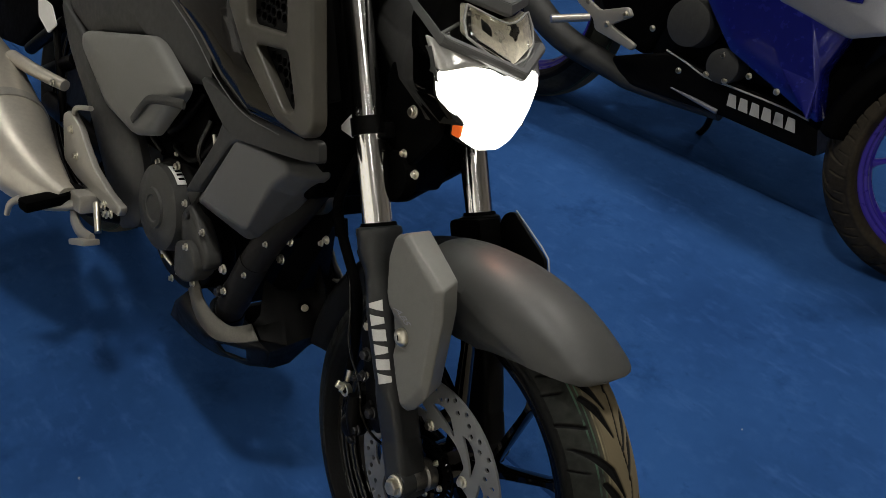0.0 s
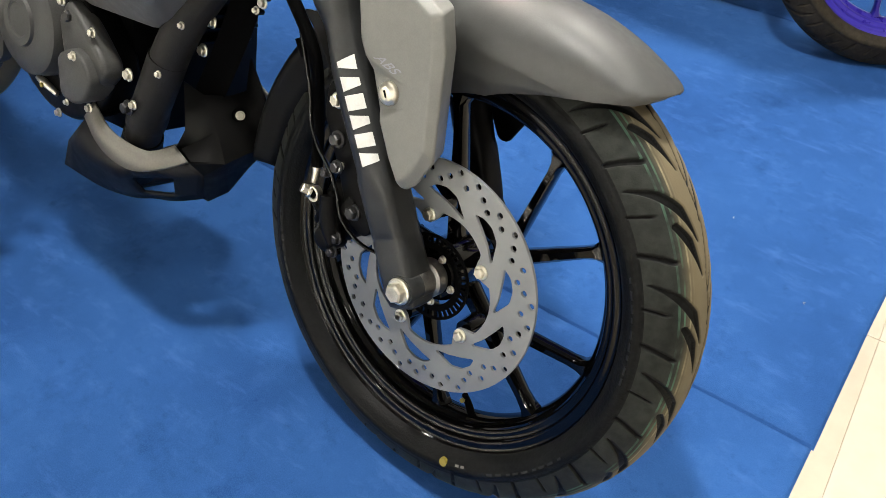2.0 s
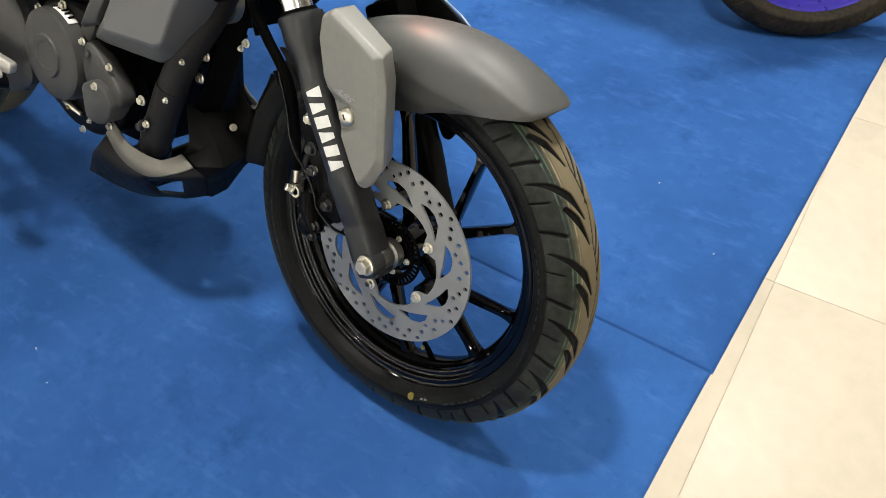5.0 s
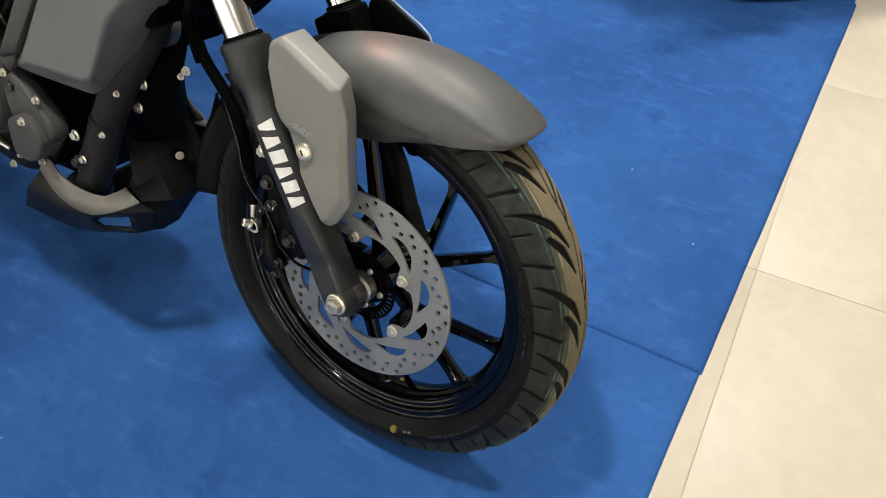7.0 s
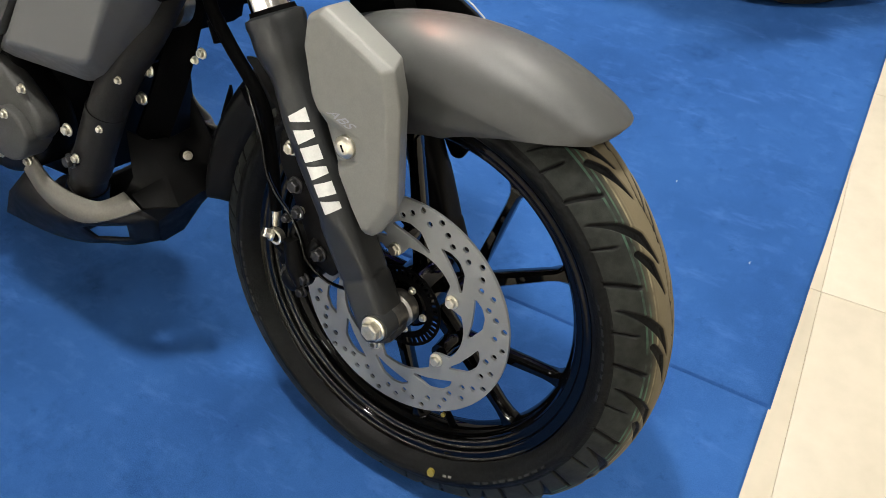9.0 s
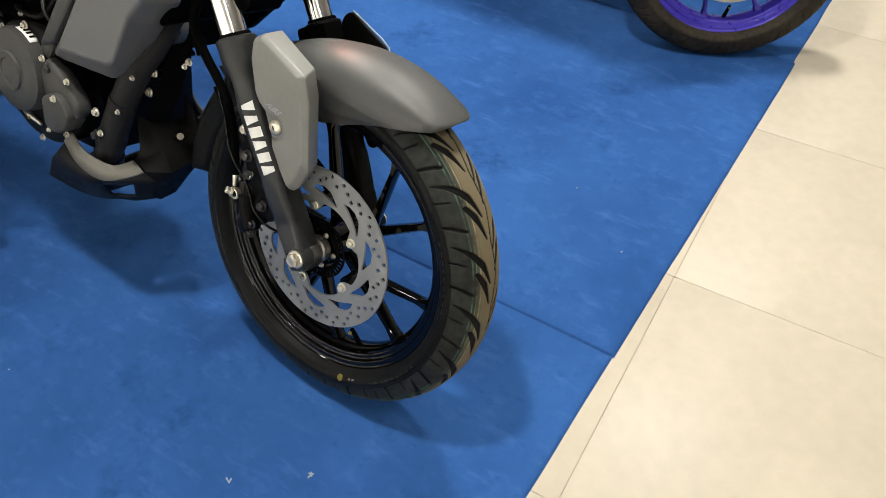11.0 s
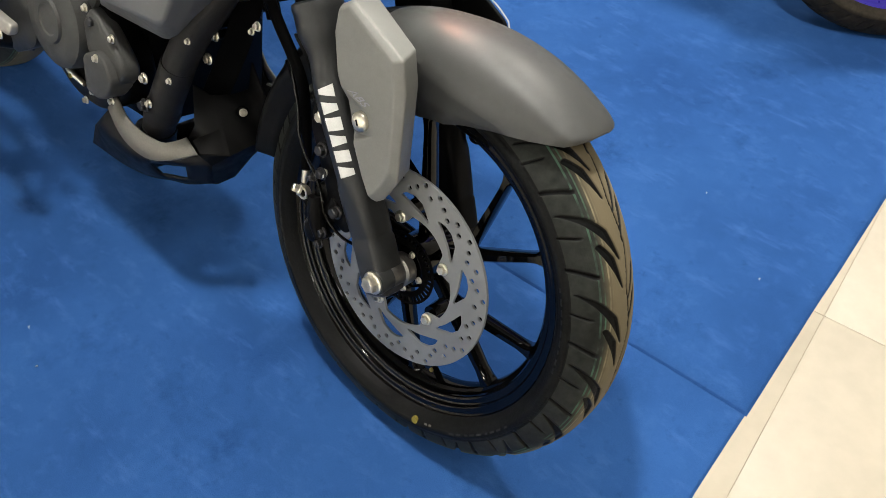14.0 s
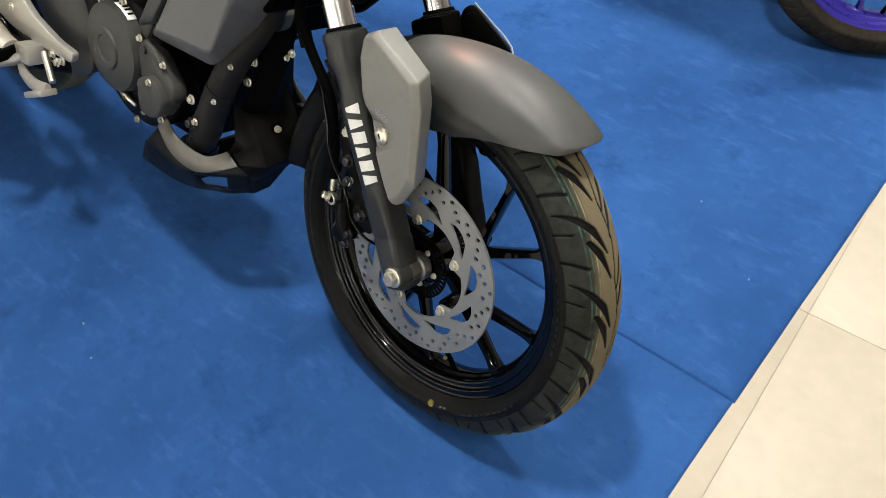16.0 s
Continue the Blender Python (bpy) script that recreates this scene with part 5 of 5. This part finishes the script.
def strip_faces(bm, rows, skip=(), sides=(1, -1)):
    """Quads between rows of points, on both sides of the bike."""
    for side in sides:
        vs = [[bm.verts.new((x, side * y, z)) for x, y, z in row] for row in rows]
        for i, (a, b) in enumerate(zip(vs, vs[1:])):
            for k in range(len(a) - 1):
                if (i, k) not in skip:
                    bm.faces.new((a[k], a[k + 1], b[k + 1], b[k]))


def smooth_row(row, n=4):
    return [tuple(p) for p in curve_points([Vector(p) for p in row], n)]


def front_panel(bm):
    """The forked plate ahead of the engine, folded along its middle."""
    P = {"tl": (-0.380, -0.112, 0.396), "n1": (-0.368, -0.090, 0.380), "n2": (-0.366, -0.050, 0.374), "d": (-0.359, -0.030, 0.381), "e": (-0.351, -0.036, 0.427), "r": (-0.322, -0.020, 0.363),
         "m0": (-0.372, -0.112, 0.334), "m1": (-0.340, -0.088, 0.345), "m2": (-0.344, -0.050, 0.346), "m3": (-0.346, -0.028, 0.352), "i": LIP_IN[5], "j": LIP_OUT[5], "f1": (-0.322, -0.085, 0.302), "f2": (-0.318, -0.055, 0.312),
         "g": (-0.300, -0.030, 0.328), "w": WAIST[5], "b5": FLOOR[5], "b1": (-0.346, -0.054, 0.243), "b3": (-0.362, -0.074, 0.226), "v": (-0.336, -0.032, 0.279)}
    upper = (("tl", "n1", "m1", "m0"), ("n1", "n2", "m2", "m1"), ("n2", "d", "m3", "m2"), ("d", "e", "r", "m3"), ("m1", "m2", "f2", "f1"), ("m2", "m3", "g", "f2"), ("m3", "r", "g"))
    lower = (("m0", "m1", "f1", "j", "i"), ("j", "f1", "b1", "b3", "b5", "w"), ("f1", "f2", "v", "b1"), ("f2", "g", "v"))
    for side in (1, -1):
        vs = {k: bm.verts.new((x, -side * y, z)) for k, (x, y, z) in P.items()}
        for f in upper + (lower if side < 0 else ()):
            bm.faces.new([vs[k] for k in f])
    bmesh.ops.delete(bm, geom=[v for v in bm.verts if not v.link_faces], context="VERTS")


def far_row(row):
    """The shorter left side of the pan, clear of the front wheel."""
    return [(-0.616 + (x + 0.616) * 0.6, y, z) for x, y, z in row]


bm = bmesh.new()
hole = {(1, k) for k in range(11, 16)} | {(3, k) for k in range(6, 19)}
SILL = [tuple(Vector(a).lerp(Vector(b), 0.70)) for a, b in zip(WAIST, FLOOR)]
strip_faces(bm, [smooth_row(r) for r in (LIP_OUT, WAIST, SILL, FLOOR, KEEL)], hole, (1,))
strip_faces(bm, [smooth_row(far_row(r)) for r in (LIP_OUT, WAIST, SILL, FLOOR, KEEL)], (), (-1,))
pan = part("belly_pan", bm, PAN_BLACK, bike, "black plastic belly pan with a grey lip", 50)
bm = bmesh.new()
front_panel(bm)
front = part("front_panel", bm, BELLY, pan, "dark grey forked front panel", 50)
lips = []
for side in (1, -1):
    bm = bmesh.new()
    strip_faces(bm, [smooth_row(r if side > 0 else far_row(r)) for r in (LIP_IN, LIP_OUT)], (), (side,))
    lips.append(part("lip", bm, LIP_GREY, pan, "flat grey painted lip", 60))
for shell in [pan, front] + lips:
    solid = shell.modifiers.new("thickness", "SOLIDIFY")
    solid.thickness, solid.offset = 0.004, 1
# Black disc round the bolt: the shade of its recess, painted, not sunk.
part("bolt_recess_shade", lathe([(-0.002, 0.0001), (-0.002, 0.0088), (0.0, 0.0095)], (0, 0, 0), seg=24), BLACK_MATT, front).matrix_basis = pose(-0.340, -0.054, 0.358, -14, 0, 55)
piece("bolt", bolt_mesh("bolt", 0.0052, 0.005, ZINC), front, pose(-0.339, -0.0535, 0.358, -14, 0, 55))

# ---- footpeg, pedal, muffler, rear wheel ----
hanger = part("footpeg_hanger", plate("footpeg_hanger", [rounded([(-1.017, 0.412), (-0.985, 0.432), (-0.930, 0.420), (-0.900, 0.400), (-0.848, 0.374), (-0.768, 0.360), (-0.709, 0.360), (-0.716, 0.338), (-0.790, 0.328), (-0.870, 0.322), (-0.930, 0.318), (-0.995, 0.326)], 0.012)], 0.014, ALLOY, 0.003, pose(0, -0.200, 0)), ALLOY, bike, "silver alloy footpeg hanger")
for x, z in ((-0.965, 0.40), (-0.93, 0.36), (-0.78, 0.33)):
    piece("bolt", BOLT_L, hanger, pose(x, -0.207, z))
part("hanger_tip", tube([(-0.975, -0.200, 0.425), (-0.955, -0.205, 0.448), (-0.885, -0.205, 0.475)], 0.005, 10, 5), ALLOY, hanger)
part("peg_joint", box(0.050, 0.045, 0.036, (-0.842, -0.215, 0.308), (0, -10, 0), 0.006), ALLOY, hanger)
peg = part("footpeg", box(0.030, 0.105, 0.022, (-0.868, -0.272, 0.302), (4, 0, 12), 0.006), BLACK_MATT, bike, "black rubber footpeg with a silver end")
part("peg_end", tube([(-0.880, -0.318, 0.300), (-0.884, -0.334, 0.290), (-0.888, -0.338, 0.266)], [0.008, 0.006, 0.005], 10, 4), ALLOY, peg)
part("peg_holder", tube([(-0.850, -0.222, 0.300), (-0.868, -0.262, 0.286), (-0.880, -0.312, 0.286)], [0.012, 0.007, 0.006], 10, 4), ALLOY, peg)
pedal = part("brake_pedal", tube([(-0.880, -0.222, 0.285), (-0.845, -0.232, 0.268), (-0.790, -0.240, 0.272), (-0.735, -0.242, 0.288)], [0.013, 0.013, 0.012, 0.010], 12, 6, flat=0.6), ALLOY, bike, "silver brake pedal")
part("pedal_pad", box(0.075, 0.030, 0.011, (-0.748, -0.250, 0.276), (0, -26, 0), 0.003), ALLOY, pedal)
part("pedal_spring", tube([(-0.80, -0.214, 0.325), (-0.752, -0.225, 0.290)], 0.006, 10, 4), ZINC, pedal)
for x, y, z in ((-0.755, -0.212, 0.325), (-0.735, -0.212, 0.336)):
    piece("bolt", BOLT_L, pedal, pose(x, y, z))
muffler = part("muffler", tube([(-0.868, -0.240, 0.300), (-0.93, -0.258, 0.296), (-1.02, -0.268, 0.298), (-1.14, -0.274, 0.312), (-1.34, -0.278, 0.355), (-1.48, -0.276, 0.39)], [0.024, 0.046, 0.066, 0.090, 0.098, 0.078], 36, 6), MUFFLER, bike, "satin silver stubby muffler")
part("mid_pipe", tube([(-0.80, -0.13, 0.29), (-0.85, -0.19, 0.29), (-0.90, -0.235, 0.300)], 0.024, 18, 5), BLACK_SATIN, muffler)
band = part("muffler_band", tube([(-1.150, -0.2745, 0.314), (-1.175, -0.2750, 0.319)], 0.094, 36, 3), ALLOY, muffler)
part("muffler_stay", tube([(-1.30, -0.22, 0.425), (-1.20, -0.20, 0.430), (-1.12, -0.17, 0.430)], [0.016, 0.014, 0.012], 12, 5), MUFFLER, muffler)
piece("bolt", BOLT_L, muffler, pose(-1.13, -0.190, 0.432))
rear = Matrix.Translation((-1.33, 0, 0.312))
piece("rear_tyre", tyre_mesh("rear_tyre", 0.312, 0.066, 0.225, 360, 24, False), bike, rear)
rr = piece("rear_rim", rim_mesh(BLACK_GLOSS, 0.050), bike, rear)
part("rear_hub", lathe([(-0.052, 0.014), (-0.052, 0.060), (-0.044, 0.066), (-0.040, 0.150), (0.040, 0.150), (0.052, 0.060), (0.052, 0.014)], (0, 0, 0), seg=48), BLACK_SATIN, rr, "black rear hub with its brake")
me = spoke_mesh(BLACK_GLOSS)
for k in range(5):
    piece("spoke", me, rr, pose(0, 0, 0, 0, 72 * k, 0))
part("swingarm", tube([(-0.80, -0.11, 0.36), (-1.05, -0.125, 0.335), (-1.33, -0.125, 0.312)], 0.026, 16, 5, flat=0.8), BLACK_SATIN, bike, "black swingarm")
part("swingarm", tube([(-0.80, 0.11, 0.36), (-1.05, 0.125, 0.335), (-1.33, 0.125, 0.312)], 0.026, 16, 5, flat=0.8), BLACK_SATIN, bike)
part("rear_brace", tube([(-1.44, -0.14, 0.40), (-1.33, -0.14, 0.47), (-1.22, -0.14, 0.535)], 0.014, 10, 5), BLACK_SATIN, bike, "black rear frame tube")
part("rear_brace", tube([(-1.34, -0.14, 0.378), (-1.24, -0.14, 0.43), (-1.15, -0.14, 0.477)], 0.016, 10, 5), BLACK_SATIN, bike, "black rear frame tube")
part("rear_brace", tube([(-1.25, -0.15, 0.51), (-1.21, -0.15, 0.42), (-1.17, -0.15, 0.33)], 0.008, 10, 5), BLACK_SATIN, bike)
part("price_tag", plate("price_tag", [rounded([(-1.325, 0.560), (-1.240, 0.560), (-1.205, 0.530), (-1.250, 0.498), (-1.315, 0.515)], 0.006)], 0.003, WHITE, 0, pose(0, -0.165, 0)), WHITE, bike, "small white hanging tag")
part("shock_absorber", tube([(-0.98, -0.02, 0.62), (-1.06, -0.02, 0.48), (-1.12, -0.02, 0.38)], 0.03, 16, 4), BLACK_SATIN, bike, "black rear shock absorber")
part("under_seat_tray", box(0.62, 0.20, 0.24, (-1.36, 0.0, 0.66), (0, 10, 0), 0.03), BLACK_MATT, bike, "black tray under the seat")
part("tail_guard", plate("tail_guard", [rounded([(-1.45, 0.50), (-1.60, 0.66), (-1.95, 0.44), (-1.90, 0.28), (-1.66, 0.33)], 0.03)], 0.19, BLACK_MATT, 0.01), BLACK_MATT, bike, "black rear mudguard")
part("side_stand", tube([(-0.72, 0.13, 0.24), (-0.70, 0.25, 0.06), (-0.69, 0.335, -0.105)], 0.010, 10, 5), BLACK_SATIN, bike, "black side stand")


# ---- the blue motorcycle ----
BODY_2 = Matrix.Translation((0.12, 1.47, 0)) @ pose(0, 0, 0, 0, 0, 4) @ pose(0, 0, 0, -13, 0, 0)
WHEEL_2 = Matrix.Translation((0.125, 1.450, 0)) @ pose(0, 0, 0, 0, 0, 31) @ pose(0, -0.010, 0.001, -11.5, 0, 0)
sport = new("motorcycle", None)
sport.matrix_basis = BODY_2
tagged(sport, "blue faired sport motorcycle with blue rims on the carpet", "motorcycle")
steer = BODY_2.inverted() @ WHEEL_2
sport_tyre = front_wheel(sport, steer @ Matrix.Translation(AXLE), BLUE_RIM, ALLOY, 20)
sport_tyre.data = TYRE.copy()
sport_tyre.data.materials[0] = sport_tyre.data.materials[1] = DUSTY_RUBBER
tagged(sport_tyre, "grooved road tyre brown with dust")
for side in (-1, 1):
    y = 0.095 * side
    leg = part("fork_lower", tube([(-0.010, y, 0.285), (-0.09, y, 0.46), (-0.17, y, 0.62)], [0.022, 0.024, 0.026], 24, 3), ENGINE, sport, "dark grey fork leg")
    leg.matrix_basis = steer
    tb = part("fork_tube", tube([(-0.17, y, 0.62), (-0.26, y, 0.80)], 0.0205, 20, 2), CHROME, sport)
    tb.matrix_basis = steer
piece("axle_nut", bolt_mesh("axle_nut", 0.0125, 0.014, ZINC), sport, steer @ pose(0, -0.114, 0.296))
cal = part("brake_caliper", box(0.045, 0.055, 0.075, (-0.112, -0.060, 0.345), (0, 24, 0), 0.010), material("bronze_caliper", (0.05, 0.042, 0.03), 0.4, 0.4), sport, "bronze brake caliper")
cal.matrix_basis = steer @ Matrix.Translation((0.008, 0, 0.038))
part("caliper_bolt", lathe([(-0.02, 0.0001), (-0.02, 0.012), (0, 0.014)], (-0.12, -0.085, 0.365), seg=18), BLACK_SATIN, cal)
for x, z in ((-0.098, 0.322), (-0.124, 0.384), (-0.092, 0.352)):
    piece("bolt", BOLT_L, cal, pose(x, -0.088, z))
part("caliper_pad", box(0.020, 0.030, 0.060, (-0.092, -0.064, 0.338), (0, 24, 0), 0.004), ALLOY, cal, "bright pad carrier")
part("brake_hose", tube([(-0.118, -0.088, 0.372), (-0.150, -0.100, 0.430), (-0.190, -0.104, 0.540), (-0.240, -0.096, 0.680)], 0.0055, 10, 6), BLACK_MATT, cal, "black rubber brake hose")
fen = part("fender", fender_mesh(), BLACK_MATT, sport, "matt black front fender", 60)
fen.matrix_basis = steer
fen.modifiers.new("thickness", "SOLIDIFY").thickness = 0.003
part("belly_cover", puff([(-0.951, 0.250), (-0.769, 0.322), (-0.676, 0.306), (-0.403, 0.302), (-0.349, 0.294), (-0.318, 0.208), (-0.574, 0.212), (-0.914, 0.190)], -0.122, 0.003, 0.20, 0.012, edge=0.006), BLACK_SATIN, sport, "black lower fairing with pale block marks")
for k in range(6):
    mark_block(-0.574 + 0.0325 * k, 0.246 + 0.0 * k, (1, -0.01), (-0.25, 1), 0.027, 0.031, 0.0, -0.1335, 0.0008, PALE, sport)
part("side_fairing", puff([(-0.80, 0.80), (-0.705, 0.485), (-0.600, 0.386), (-0.390, 0.314), (-0.330, 0.296), (-0.366, 0.408), (-0.340, 0.507), (-0.290, 0.62), (-0.20, 0.80), (-0.45, 0.92)], -0.172, 0.012, 0.05, 0.01, edge=0.008), BLUE_PAINT, sport, "blue painted side fairing")
part("fairing_fold", puff([(-0.346, 0.304), (-0.401, 0.346), (-0.476, 0.402), (-0.367, 0.403)], -0.190, 0.002, 0.02, 0.004, tilt=(0.0, 0.30), edge=0.002), BLUE_PAINT, sport, "bright blue folded fairing edge")
part("fairing_band", puff([(-0.560, 0.560), (-0.519, 0.530), (-0.336, 0.497), (-0.255, 0.530), (-0.285, 0.600), (-0.430, 0.660)], -0.190, 0.006, 0.012, 0.01, edge=0.003), SILVER_PAINT, sport, "silver grey fairing band")
for k in range(2):
    mark_block(-0.455 + 0.07 * k, 0.565 + 0.006 * k, (1, 0.08), (0.2, 1), 0.05, 0.05, 0.0, -0.2005, 0.0008, BLUE_PAINT, sport)
core = part("engine", box(0.42, 0.20, 0.26, (-0.66, 0, 0.42), (0, -8, 0), 0.03), BLACK_SATIN, sport, "black engine")
part("clutch_cover", lathe([(-0.172, 0.0001), (-0.172, 0.045), (-0.166, 0.060), (-0.10, 0.066)], (-0.735, 0, 0.412), seg=40), ENGINE, core)
part("water_pump", lathe([(-0.162, 0.0001), (-0.162, 0.030), (-0.156, 0.044), (-0.10, 0.046)], (-0.612, 0, 0.338), seg=32), ENGINE, core)
for x, z in ((-0.645, 0.305), (-0.592, 0.308), (-0.535, 0.339), (-0.616, 0.365), (-0.722, 0.289), (-0.833, 0.367), (-0.633, 0.420), (-0.441, 0.336)):
    piece("bolt", BOLT_L, core, pose(x, -0.158 if x < -0.45 else -0.196, z))
part("radiator", box(0.06, 0.26, 0.34, (-0.33, 0, 0.44), (0, 12, 0), 0.01), BLACK_MATT, sport, "black radiator behind the front wheel")
part("under_rail", tube([(-0.742, -0.131, 0.233), (-0.66, -0.132, 0.227), (-0.594, -0.132, 0.220)], [0.002, 0.006, 0.007], 10, 5), SILVER_PAINT, sport, "short silver lower edge")
part("fairing_edge", tube([(-0.789, -0.130, 0.321), (-0.726, -0.131, 0.310), (-0.658, -0.131, 0.293), (-0.579, -0.131, 0.293), (-0.439, -0.131, 0.292), (-0.366, -0.131, 0.286)], 0.0026, 8, 4), PALE, sport, "thin pale fairing edge")
part("exhaust_pipe", tube([(-0.60, -0.09, 0.215), (-0.86, -0.10, 0.200), (-0.95, -0.10, 0.212), (-1.14, -0.115, 0.245), (-1.30, -0.14, 0.330)], [0.026, 0.028, 0.034, 0.040, 0.046], 20, 6), ENGINE, sport, "dark exhaust pipe")
hang = part("footpeg_hanger", plate("footpeg_hanger", [rounded([(-1.060, 0.400), (-0.985, 0.372), (-0.900, 0.405), (-0.880, 0.385), (-0.940, 0.345), (-0.845, 0.318), (-0.855, 0.300), (-0.985, 0.318), (-1.000, 0.345), (-1.070, 0.375)], 0.01)], 0.014, ALLOY, 0.003, pose(0, -0.19, 0)), ALLOY, sport, "silver alloy footpeg hanger")
part("footpeg", tube([(-1.01, -0.20, 0.345), (-1.07, -0.29, 0.325)], 0.011, 10, 3), ALLOY, sport)
for x, z in ((-0.90, 0.385), (-0.95, 0.345), (-1.03, 0.385)):
    piece("bolt", BOLT_L, hang, pose(x, -0.198, z))
part("rear_frame", puff([(-1.35, 0.60), (-1.10, 0.44), (-0.98, 0.30), (-0.86, 0.28), (-0.80, 0.45), (-0.85, 0.65), (-1.10, 0.75)], -0.10, 0.01, 0.18, 0.02), BLACK_MATT, sport, "black frame and swingarm side")
piece("rear_tyre", bpy.data.meshes["rear_tyre"], sport, Matrix.Translation((-1.33, 0, 0.312)))
piece("rear_rim", rim_mesh(BLUE_RIM, 0.050), sport, Matrix.Translation((-1.33, 0, 0.312)))
part("tank", puff([(-1.00, 0.80), (-0.80, 0.74), (-0.35, 0.80), (-0.40, 0.98), (-0.65, 1.02), (-0.95, 0.92)], -0.05, 0.10, 0.28, 0.05, edge=0.02), BLUE_PAINT, sport, "blue fuel tank")
part("side_stand", tube([(-0.70, 0.06, 0.24), (-0.72, 0.12, 0.15), (-0.76, 0.19, 0.06), (-0.88, 0.28, -0.055)], 0.010, 10, 4), BLACK_SATIN, sport, "black side stand")

# ---- scraps on the carpet ----
random.seed(5)
for x, y, long in ((0.028, -0.270, 0.010), (0.133, -0.180, 0.010), (-0.55, -0.33, 0.004), (-0.47, -0.36, 0.003), (0.30, 0.60, 0.003), (0.12, 0.72, 0.003)):
    bm = bmesh.new()
    for k in range(3):
        a = random.uniform(0, 3.1)
        box(long, long * 0.22, 0.001, (random.uniform(-0.3, 0.3) * long, random.uniform(-0.3, 0.3) * long, 0.0016 + 0.0008 * k), (random.uniform(-12, 12), random.uniform(-12, 12), math.degrees(a)), bm=bm)
    scrap = new("paper_scrap", finish("paper_scrap", bm, SCRAP))
    scrap.matrix_basis = pose(x, y, 0.0006)
    tagged(scrap, "tiny pale crumpled scrap lying on the blue carpet", "scrap", "scraps on the carpet")

# ---- floor tiles ----
tile_me = finish("tile", box(TILE_SIZE - 0.0009, TILE_SIZE - 0.0009, 0.012, bevel=0.0004), TILE)
for i in range(-8, 7):
    for j in range(-5, 10):
        m = TILE_TURN @ pose((i + 0.5) * TILE_SIZE, (j + 0.5) * TILE_SIZE, -0.006)
        c, q = m.translation, CARPET_TURN.inverted() @ m.translation
        if abs(c.x) > 3.85 or not -1.95 < c.y < 5.05 or (q.x < -0.45 and -0.75 < q.y < 3.2):
            continue
        piece("tile", tile_me, floor, m)
